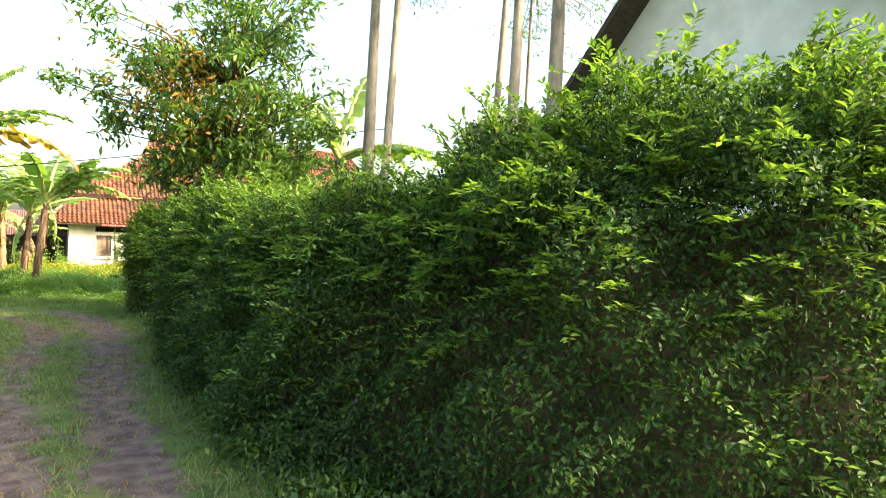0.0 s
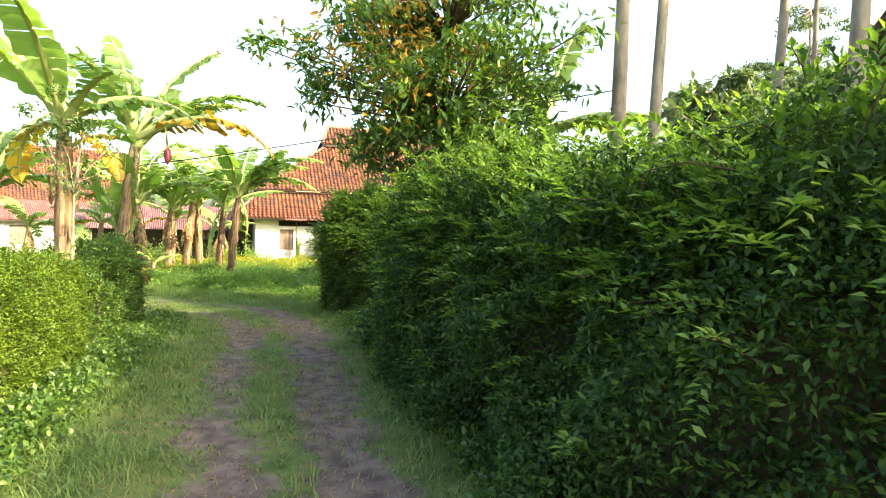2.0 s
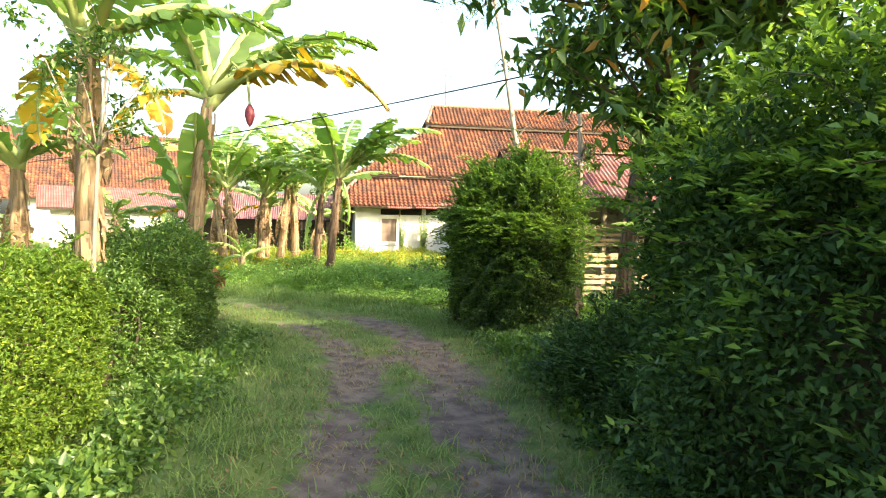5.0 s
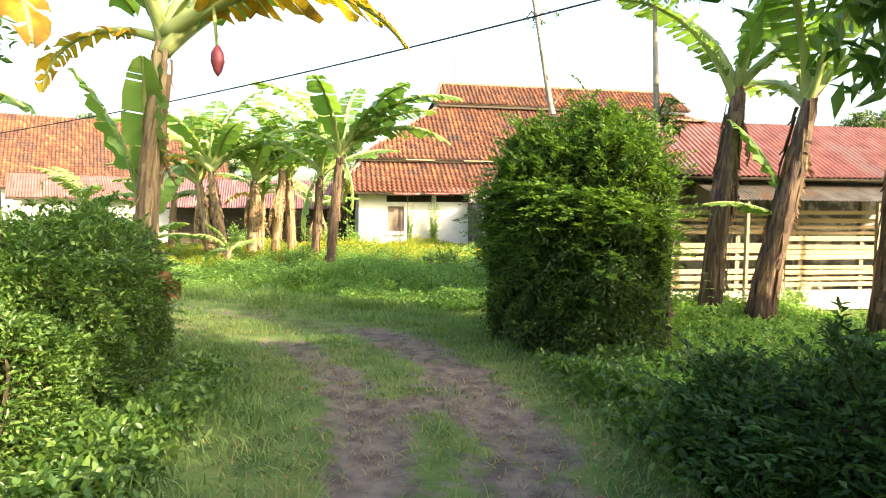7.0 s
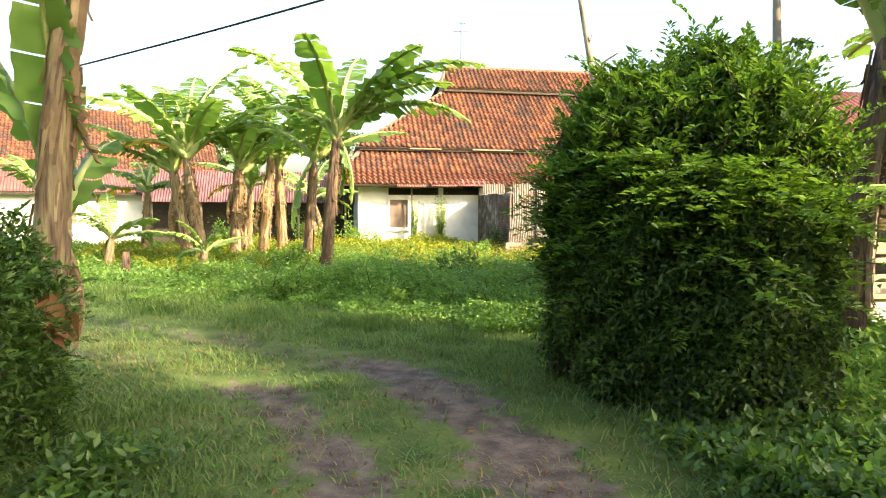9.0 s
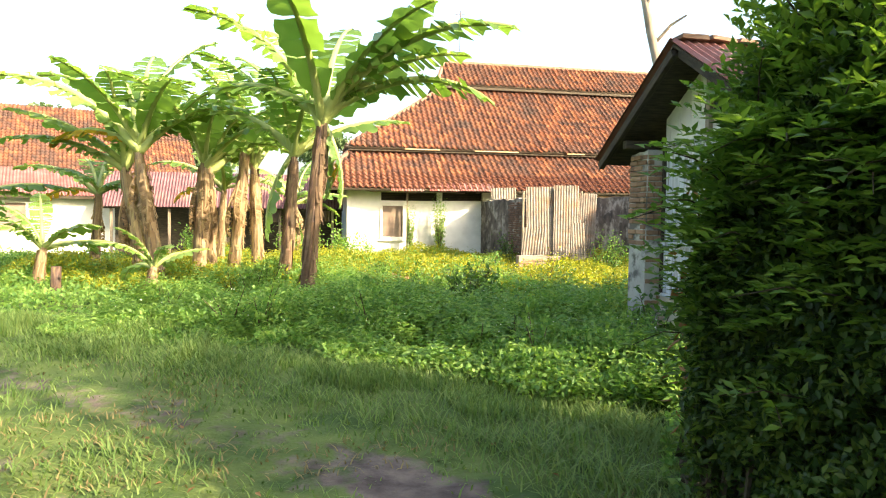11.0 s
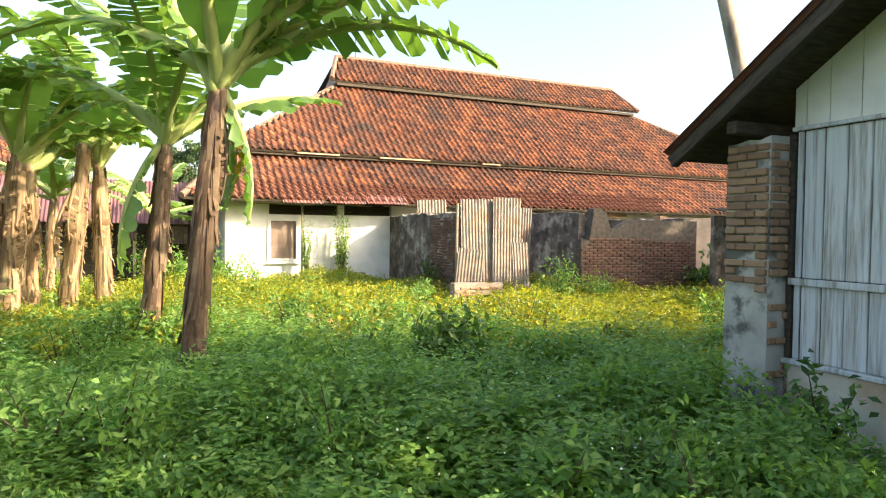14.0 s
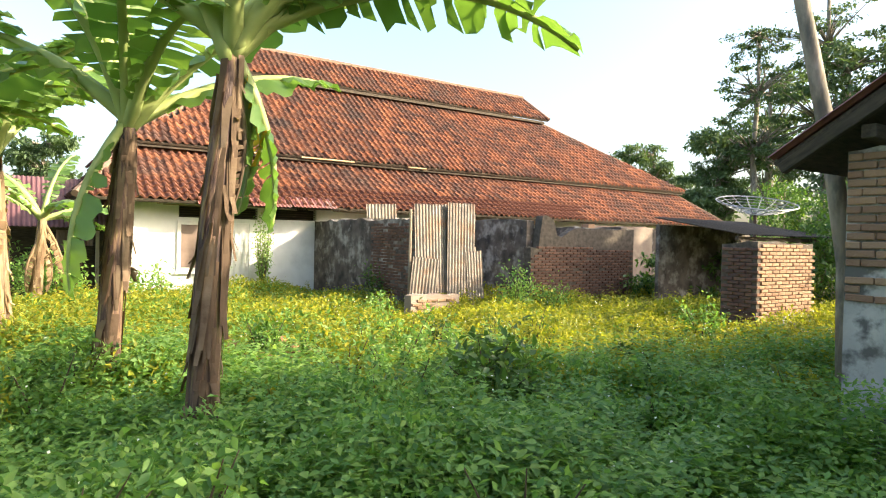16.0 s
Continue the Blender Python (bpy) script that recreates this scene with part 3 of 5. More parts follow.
def ragged_wall(length, thick, height, rough=0.10, step=0.2, curve=None):
    """A solid wall along x with a broken top edge."""
    n = max(3, int(length / step))
    bm = bmesh.new()
    rows = []
    for i in range(n + 1):
        x = length * i / n
        h = (curve(x) if curve else height) - rnd.uniform(0, rough)
        rows.append([bm.verts.new(p) for p in ((x, 0, -0.1), (x, thick, -0.1), (x, thick, h), (x, 0, h + rnd.uniform(-0.02, 0.02)))])
    for a, b in zip(rows, rows[1:]):
        for k in range(4):
            bm.faces.new((a[k], b[k], b[(k + 1) % 4], a[(k + 1) % 4]))
    bm.faces.new(rows[0][::-1]), bm.faces.new(rows[-1])
    bmesh.ops.recalc_face_normals(bm, faces=bm.faces[:])
    return bm


wing = thing("ruined_side_wall", "blackened brick wall jutting from the house, its top broken", "wall", H @ pose(5.2, 31.6, 0))
part("wall_core", ragged_wall(5.38, 0.22, 2.12, 0.08), MOSSWALL, wing, m=pose(0.22, 0, 0, 0, 0, 90))
brick_face(wing, (0, 2.0, 0.4), -90, 2.0, 1.6, BRICK, 190, keep=0.9)
brick_face(wing, (0, -0.012, 0.35), 0, 0.22, 1.7, BRICK, 60)

stub = thing("brick_stub_wall", "low broken brick footing with mossy plaster", "wall", H @ pose(4.7, 30.95, 0))
part("wall_core", ragged_wall(1.15, 0.25, 0.56, 0.06), PINKWALL, stub)
brick_face(stub, (0.02, -0.012, 0.2), 0, 1.1, 0.32, PALEBRICK, 40, keep=0.6)

for k, (x, y, w, h, z, tilt) in enumerate(((4.85, 31.30, 0.62, 1.0, 0.30, 5), (5.05, 31.33, 0.95, 1.85, 0.52, -1), (5.75, 31.25, 0.70, 1.98, 0.45, 0.6), (6.28, 31.22, 0.42, 1.05, 0.36, -3),
                                   (7.15, 33.0, 0.55, 2.0, 0.3, 2), (4.2, 31.9, 0.7, 0.32, 2.02, -2), (6.9, 31.45, 0.01, 0.0, 0, 0))):
    if h:
        v, f = corrugated(w, h, jag=0.03)
        sheet = tagged(new("corrugated_sheet", mesh_of("corrugated_sheet", v, f, TINSHEET)), "weathered grey corrugated metal sheet leaning upright, edges bent", "metal sheet", "sheets patching the ruin")
        sheet.matrix_world = H @ pose(x, y, z, rnd.uniform(-3, 1), tilt, rnd.uniform(-2, 2))
for x, y, h in ((4.95, 31.45, 2.25), (6.0, 31.42, 2.3), (6.55, 31.42, 1.5), (7.3, 33.1, 2.35)):
    ob = tagged(new("sheet_post", mesh_of("sheet_post", *tube_arrays([(0, 0, -0.1), (0.01, 0, h)], [0.035, 0.03], 7), GREYWOOD)), "grey wooden post holding up metal sheets", "post", "posts behind the sheets")
    ob.matrix_world = H @ pose(x, y, 0)
lintel = tagged(new("lintel_beam", mesh_of("lintel_beam", *slab([(0, 0, 0), (4.6, 0, 0.05), (4.6, 0.02, 0.19), (0, 0.02, 0.14)], 0.1), SLAT)), "pale wooden lintel beam under the eave", "beam")
lintel.matrix_world = H @ pose(9.0, 36.5, 2.18)
part("lintel_support", box(0, 0.08, 0.10, 0.45, -0.02, 0.1), GREYWOOD, lintel)

wing2 = thing("ruined_outbuilding_wall", "ruined brown brick wall with a broken curved top", "wall", H @ pose(8.25, 31.5, 0))
top2 = lambda x: 2.02 - 0.25 * math.exp(-((x - 0.95) / 0.28) ** 2) + (0.28 if 0.35 < x < 0.8 else 0) - (0.5 if x < 0.3 else 0)
part("wall_core", ragged_wall(3.6, 0.24, 2.05, 0.05, 0.12, top2), MORTAR, wing2, "soot-dark mortar")
brick_face(wing2, (0.0, -0.012, 0.15), 0, 3.6, 2.1, BRICK, 300, top=lambda x: top2(x) - 0.3, keep=0.97)
part("side_wall", ragged_wall(4.4, 0.22, 2.1, 0.06), MOSSWALL, wing2, m=pose(3.6, 0.245, 0, 0, 0, 90))
part("side_wall", ragged_wall(4.4, 0.22, 2.2, 0.06), MOSSWALL, wing2, m=pose(0.3, 0.245, 0, 0, 0, 90))
pink = thing("plastered_yard_wall", "pinkish stained plaster wall beside the house", "wall", H @ pose(13.2, 34.2, 0))
part("wall_core", ragged_wall(2.9, 0.2, 2.2, 0.05), PINKWALL, pink)
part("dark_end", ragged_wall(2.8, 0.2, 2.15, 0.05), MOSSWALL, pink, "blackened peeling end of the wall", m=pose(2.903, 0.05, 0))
part("pillar", box(-0.28, -0.003, -0.1, 0.2, 0, 2.22), PALEBRICK, pink)

free = thing("free_brick_wall", "roofless brown brick corner wall, paler bricks standing for its sunlit face", "wall", H @ pose(9.0, 26.5, 0))
part("wall_core", ragged_wall(1.9, 0.22, 1.74, 0.06), MORTAR, free)
part("return_wall", ragged_wall(0.45, 0.22, 1.72, 0.06), MORTAR, free, m=pose(0.222, 0.223, 0, 0, 0, 90))
# paler bricks stand for sun on the front, darker ones for the shaded return
brick_face(free, (0, -0.012, 0.1), 0, 1.9, 1.6, PALEBRICK, 190)
brick_face(free, (-0.012, 0.65, 0.1), -90, 0.65, 1.58, BRICK, 240)
part("rendered_foot", ragged_wall(1.4, 0.03, 0.5, 0.2), OLDPLASTER, free, "grey cement render left along the foot", m=pose(0.55, -0.036, 0))

# low sheet roof behind the corner wall
lean = thing("lean_to_roof", "low dark rusty sheet roof on rough posts behind the brick wall", "lean-to", H @ pose(10.8, 28.0, 0))
v, f = corrugated(3.8, 2.3, 0.1, 0.016, jag=0.02)
child("roof_sheet", mesh_of("roof_sheet", v, f, DARKWOOD), lean, m=pose(0, -0.2, 1.88, -80, 0, 0))
part("beam", box(0, 3.8, -0.06, 0.02, 1.76, 1.84), DARKWOOD, lean)
for k in range(4):
    part("post", box(0.1 + k * 1.18, 0.18 + k * 1.18, -0.06, 0.02, -0.05, 1.757), GREYWOOD, lean)
part("back_wall", box(0, 3.8, 1.9, 2.0, -0.05, 2.1), MOSSWALL, lean, "dark back wall under the low roof")

# ---- mesh satellite dish ----
dish = thing("satellite_dish", "large grey wire mesh satellite dish on a pole", "satellite dish", H @ pose(15.5, 30.3, 0))
ribs = []
for k in range(16):
    a = 2 * math.pi * k / 16
    ribs.append(([(math.cos(a) * r, math.sin(a) * r, 0.28 * r * r) for r in (0.05, 0.3, 0.6, 0.85, 1.05)], [0.014] * 5))
for r in (0.2, 0.35, 0.5, 0.65, 0.8, 0.93, 1.05):
    ribs.append(([(math.cos(2 * math.pi * k / 32) * r, math.sin(2 * math.pi * k / 32) * r, 0.28 * r * r) for k in range(33)], [0.022 if r > 1 else 0.009] * 33))
child("dish_frame", mesh_of("dish_frame", *tubes(ribs, 4), MESHWIRE), dish, "wire mesh bowl", m=pose(0, 0, 2.55, 12, -8, 0))
child("pole", mesh_of("pole", *tube_arrays([(0, 0, -0.1), (0, 0, 2.6)], [0.045, 0.045], 8), IRON), dish)
child("feed_arm", mesh_of("feed_arm", *tubes([([(0.7 * math.cos(a), 0.7 * math.sin(a), 2.7), (0, 0, 3.45)], [0.01, 0.01]) for a in (0, 2.1, 4.2)], 4), IRON), dish)

# ---- the timber shed ----
shed = thing("timber_shed", "old shed with pale blue weathered boards and a corrugated roof", "shed", H @ pose(3.75, 0, 0))
SY0, SY1, SYM, SL = 19.95, 22.55, 21.35, 9.5
part("footing", box(0.0, 0.18, SY0, SY1 - 0.25, 0, 0.62), CREAM, shed, "cream plaster footing stained with red earth")
part("footing_ledge", box(-0.03, 0.18, SY0, SY1 - 0.25, 0.623, 0.66), BLUEBOARD, shed)
y = SY0
nb = 0
while y < SY1 - 0.32:
    w = rnd.uniform(0.15, 0.22)
    w = min(w, SY1 - 0.3 - y)
    gap = rnd.uniform(0.006, 0.014)
    for z0, z1, o in ((0.663, 1.24 + rnd.uniform(-0.01, 0.01), 0.0), (1.30, 2.44, 0.004)):
        part("board", box(0.02 + o + rnd.uniform(0, 0.008), 0.045 + o, y, y + w - gap, z0, z1), BLUEBOARD, shed)
    y += w
# added dark sheet: shade colour for the gaps between boards
part("board_backing", box(0.056, 0.075, SY0, SY1 - 0.28, 0.6, 2.5), DARKIN, shed)
part("batten", box(-0.012, 0.018, SY0, SY1 - 0.28, 1.243, 1.297), BLUEBOARD, shed)
part("batten", box(-0.008, 0.02, SY0, SY1 - 0.28, 2.443, 2.475), BLUEBOARD, shed)
slope = 0.62
apex = 3.42
y = SY0
while y < SY1 - 0.28:
    w = min(rnd.uniform(0.16, 0.24), SY1 - 0.27 - y)
    bm = bmesh.new()
    za, zb = (apex - 0.07 - slope * abs(q - SYM) for q in (y, y + w - 0.008))
    vs = [bm.verts.new(p) for p in ((0.03, y, 2.478), (0.03, y + w - 0.008, 2.478), (0.03, y + w - 0.008, max(2.5, zb)), (0.03, y, max(2.5, za)))]
    if y < SYM < y + w:
        vs.insert(3, bm.verts.new((0.03, SYM, apex - 0.07)))
    bm.faces.new(vs[::-1])
    ex = bmesh.ops.extrude_face_region(bm, geom=bm.faces[:])
    bmesh.ops.translate(bm, vec=(0.02, 0, 0), verts=[e for e in ex["geom"] if isinstance(e, bmesh.types.BMVert)])
    part("gable_board", bm, PLASTER, shed, "off-white gable board")
    y += w
# vent drawn as flat dark faces, shade put into the colour
bm = bmesh.new()
for ya, yb, yc, yd in ((SYM + 0.04, SYM + 0.16, SYM + 0.04, SYM + 0.07), (SYM - 0.16, SYM - 0.04, SYM - 0.07, SYM - 0.04)):
    bm.faces.new([bm.verts.new(p) for p in ((0.024, ya, 2.72), (0.024, yb, 2.72), (0.024, yd, 2.98), (0.024, yc, 2.98))])
part("vent_hole", bm, DARKIN, shed, "near-black faces standing for the shade in the triangular gable vent")
part("king_post", box(-0.03, 0.022, SYM - 0.035, SYM + 0.035, 2.48, 3.33), GREYWOOD, shed)
pil = part("pilaster", ragged_wall(0.42, 0.32, 2.42, 0.05, 0.1), OLDPLASTER, shed, "brick corner pillar with grey plaster peeling off", m=pose(0.13, SY1 - 0.25, 0, 0, 0, 90))
back_post = part("corner_post", box(0.0, 0.12, SY1 - 0.30, SY1 - 0.253, 0.3, 2.42), DARKWOOD, shed)
# roof: dark underside, corrugated top
for sgn, nm in ((1, "far_slope"), (-1, "near_slope")):
    e = SYM + sgn * 1.80
    ze = apex - slope * 1.80
    c = [(-0.45, e, ze), (SL, e, ze), (SL, SYM, apex), (-0.45, SYM, apex)] if sgn < 0 else [(SL, e, ze), (-0.45, e, ze), (-0.45, SYM, apex), (SL, SYM, apex)]
    v, f = slab(c, 0.03)
    r = child("roof_boarding", mesh_of("roof_boarding", v, f, DARKWOOD), shed, "dark roof boarding")
    v, f = corrugated(SL + 0.5, 2.14, 0.1, 0.016)
    tilt = math.degrees(math.atan2(SYM - e, apex - ze))
    child("roof_sheet", mesh_of("roof_sheet", v, f, REDSHEET), r, "rusty maroon corrugated roof sheet", m=pose(-0.5, e - sgn * -0.02, ze + 0.035, -tilt, 0, 0))
    part("rafter", box(0.05, 2.1, 0, 0.07, -0.12, -0.033), DARKWOOD, shed, m=Matrix.Translation((-0.4, SYM, apex)) @ pose(0, 0, 0, 0, 0, 90 * sgn) @ pose(0, 0, 0, 0, math.degrees(math.atan(slope)), 0))
part("purlin", box(-0.4, 3, SY1 - 0.1, SY1, 2.43, 2.53), DARKWOOD, shed)
for k in range(10):
    part("ridge_tile", box(0, 0.3, -0.13, 0.13, 0, 0.045, jit=0.012), TILECAP, shed, m=pose(-0.42 + k * 0.33, SYM, apex + 0.035, 0, rnd.uniform(-3, 3), rnd.uniform(-6, 6)))
part("far_wall", box(0.2, SL - 0.3, SY1 - 0.12, SY1, 0, 2.42), OLDPLASTER, shed)
part("end_wall", box(SL - 0.42, SL - 0.3, SY0, SY1 - 0.12, 0, 2.42), OLDPLASTER, shed)
# slatted long side
part("side_footing", box(0.18, SL - 0.42, SY0, SY0 + 0.15, 0, 0.35), CREAM, shed)
for k in range(8):
    part("side_post", box(0.2 + k * 1.23, 0.29 + k * 1.23, SY0, SY0 + 0.09, 0.35, 2.42), GREYWOOD, shed)
for zz in np.arange(0.42, 1.75, 0.115):
    for x0, x1 in ((0.3, 3.6), (3.62, 6.2), (6.22, 8.9)):
        if rnd.random() < 0.94:
            part("slat", box(x0, x1, -0.028, -0.004, 0, 0.075 + rnd.uniform(-0.015, 0.015)), SLAT, shed, m=pose(0, SY0, zz + rnd.uniform(-0.012, 0.012), 0, rnd.uniform(-0.4, 0.4), 0))
v, f = corrugated(6.5, 0.9, 0.076, 0.012)
child("awning_sheet", mesh_of("awning_sheet", v, f, TINSHEET), shed, "grey corrugated awning", m=pose(1.8, SY0 - 0.85, 1.93, -68, 0, 0))
for k in range(3):
    part("awning_post", box(2.3 + k * 2.4, 2.36 + k * 2.4, SY0 - 0.8, SY0 - 0.74, 0, 1.93), GREYWOOD, shed)
# bare bricks at the head of the pillar
brick_face(shed, (-0.208, SY1 + 0.17, 1.50), -90, 0.42, 0.92, PALEBRICK, 60, keep=0.96)
brick_face(shed, (-0.208, SY1 + 0.17, 1.17), -90, 0.42, 0.33, PALEBRICK, 60, keep=0.4)
brick_face(shed, (-0.19, SY1 - 0.262, 1.30), 0, 0.32, 1.12, PALEBRICK, 60, keep=0.9)
brick_face(shed, (-0.19, SY1 - 0.262, 0.5), 0, 0.32, 0.8, PALEBRICK, 60, keep=0.25)

# ---- neighbouring buildings ----
def plain_house(name, label, m, w, d, eave, ridge, roof, wall, over=0.5, windows=()):
    """A gabled house: walls, tiled or sheeted roof, windows; x along the ridge."""
    t = thing(name, label, "house", m)
    part("wall", box(0, w, 0, d, -0.1, eave), wall, t)
    for x in (0.0, w - 0.15):
        bm = bmesh.new()
        a = [bm.verts.new((x, yy, zz)) for yy, zz in ((0, eave + 0.003), (d, eave + 0.003), (d / 2, ridge - 0.1))]
        bm.faces.new(a)
        e = bmesh.ops.extrude_face_region(bm, geom=bm.faces[:])
        bmesh.ops.translate(bm, vec=(0.15, 0, 0), verts=[q for q in e["geom"] if isinstance(q, bmesh.types.BMVert)])
        bmesh.ops.recalc_face_normals(bm, faces=bm.faces[:])
        part("gable", bm, wall, t)
    k = (ridge - eave) / (d / 2)
    lo = eave - k * over
    for nm, c in (("roof", [(-over, -over, lo), (w + over, -over, lo), (w + over, d / 2, ridge), (-over, d / 2, ridge)]),
                  ("roof", [(w + over, d + over, lo), (-over, d + over, lo), (-over, d / 2, ridge), (w + over, d / 2, ridge)])):
        v, f = slab(c, 0.08)
        r = child(nm, mesh_of(nm, v, f, DARKWOOD), t, "weathered reddish roof")
        if roof is TILE:
            tv, tf, _ = tiled_slope(c)
            tagged(child("roof_tiles", mesh_of("roof_tiles", tv, tf, TILE), r), kind="stuff")
        else:
            h = math.hypot(d / 2 + over, ridge - lo)
            v, f = corrugated(w + 2 * over, h, 0.1, 0.016)
            flip = c[0][0] > 0
            child("roof_sheet", mesh_of("roof_sheet", v, f, roof), r, m=Matrix.Translation(Vector(c[0]) + Vector((0, 0, 0.04))) @ pose(0, 0, 0, 0, 0, 180 if flip else 0) @ pose(0, 0, 0, -math.degrees(math.atan2(d / 2 + over, ridge - lo)), 0, 0))
    for x, z, ww, hh in windows:
        wf = part("window", wall_with_holes(0, ww, hh, [(0.08, ww - 0.08, 0.08, hh - 0.08)], -0.04, 0.02), PAINTWHITE, t, m=pose(x, -0.003, z))
        part("pane", box(0.08, ww - 0.08, -0.01, 0.0, 0.08, hh - 0.08), PANE, wf)
    return t


plain_house("white_neighbour_house", "tall white plastered house with a dark overhanging roof", pose(6.24, 7.6, 0, 0, 0, ANG), 8, 7, 4.9, 8.3, REDSHEET, PLASTER, 0.6)
plain_house("low_white_building", "low white building with a faded red sheet roof", pose(-30.5, 25.5, 0, 0, 0, 53), 15, 4.5, 2.25, 3.1, REDSHEET, PLASTER, 0.5, ((2, 0.8, 1, 1.1), (6, 0.8, 1, 1.1), (10, 0.8, 1, 1.1)))
plain_house("tiled_neighbour_house", "white house with an orange clay tile roof", pose(-32.0, 14.8, 0, 0, 0, 62), 8, 7, 2.9, 5.4, TILE, PLASTER, 0.8, ((1.5, 0.9, 1.1, 1.2), (5, 0.9, 1.1, 1.2)))
plain_house("far_tiled_house", "distant house with a high orange tile roof", pose(-43, 33, 0, 0, 0, 50), 12, 9, 3.5, 7.6, TILE, PLASTER, 0.8)

# maroon canopy between the old house and the low building
canopy = thing("sheet_canopy", "low maroon corrugated canopy on thin posts beside the house", "canopy", H @ pose(-7.6, 38.4, 0))
v, f = corrugated(8.0, 1.5, 0.1, 0.016)
child("canopy_sheet", mesh_of("canopy_sheet", v, f, PURPLESHEET), canopy, m=pose(0, -0.3, 1.75, -35, 0, 0))
part("beam", box(0, 8.0, -0.05, 0.03, 1.68, 1.75), DARKWOOD, canopy)
for k in range(5):
    part("post", box(0.2 + k * 1.85, 0.28 + k * 1.85, -0.04, 0.04, 0, 1.68), GREYWOOD, canopy)
part("back_board", box(0, 8, 1.2, 1.25, 0, 2.0), DARKWOOD, canopy)
for x, w, h in ((5.4, 0.45, 0.42), (6.75, 0.42, 0.5), (7.25, 0.3, 0.38)):
    cloth = bmesh.new()
    cols = [[cloth.verts.new((w * i / 8, 0.02 * math.sin(i * 1.7) * j, -h * j / 3)) for j in range(4)] for i in range(9)]
    for a, b in zip(cols, cols[1:]):
        for j in range(3):
            cloth.faces.new((a[j], b[j], b[j + 1], a[j + 1]))
    bmesh.ops.solidify(cloth, geom=cloth.faces[:], thickness=0.006)
    me = bpy.data.meshes.new("hanging_cloth")
    cloth.to_mesh(me), cloth.free()
    me.materials.append(PANE)
    tagged(new("hanging_cloth", me), "brown cloth hung from the canopy beam", "cloth", "cloths under the canopy").matrix_world = H @ pose(-7.6 + x, 38.34, 1.68)

# ---- hedges ----
def along(line, n):
    """Even places along a line of (x, y, height, half width): place, side way, height, half width."""
    L = np.array(line, dtype=float)
    seg = np.hypot(*(L[1:, :2] - L[:-1, :2]).T)
    s = np.concatenate([[0], np.cumsum(seg)])
    u = RNG.random(n) * s[-1]
    q = np.stack([np.interp(u, s, L[:, k]) for k in range(4)], axis=1)
    i = np.clip(np.searchsorted(s, u) - 1, 0, len(seg) - 1)
    d = unit(np.concatenate([(L[1:, :2] - L[:-1, :2])[i], np.zeros((n, 1))], axis=1))
    T = np.concatenate([L[1:2, :2] - L[:1, :2], L[2:, :2] - L[:-2, :2], L[-1:, :2] - L[-2:-1, :2]])
    T = T / np.linalg.norm(T, axis=1, keepdims=True)
    w = unit(np.stack([np.interp(u, s, T[:, 1]), -np.interp(u, s, T[:, 0]), np.zeros(n)], axis=1))
    return q, w, d, u / s[-1]


def lumps(P, s=1.0):
    return 0.5 * wob(P[:, 0] * 1.0 + P[:, 2], P[:, 1] - P[:, 2] * 0.6, 2.3 * s, 0.4) + 0.5 * wob(P[:, 0] - P[:, 2] * 0.8, P[:, 1] + P[:, 2], 5.1 * s, 1.9)


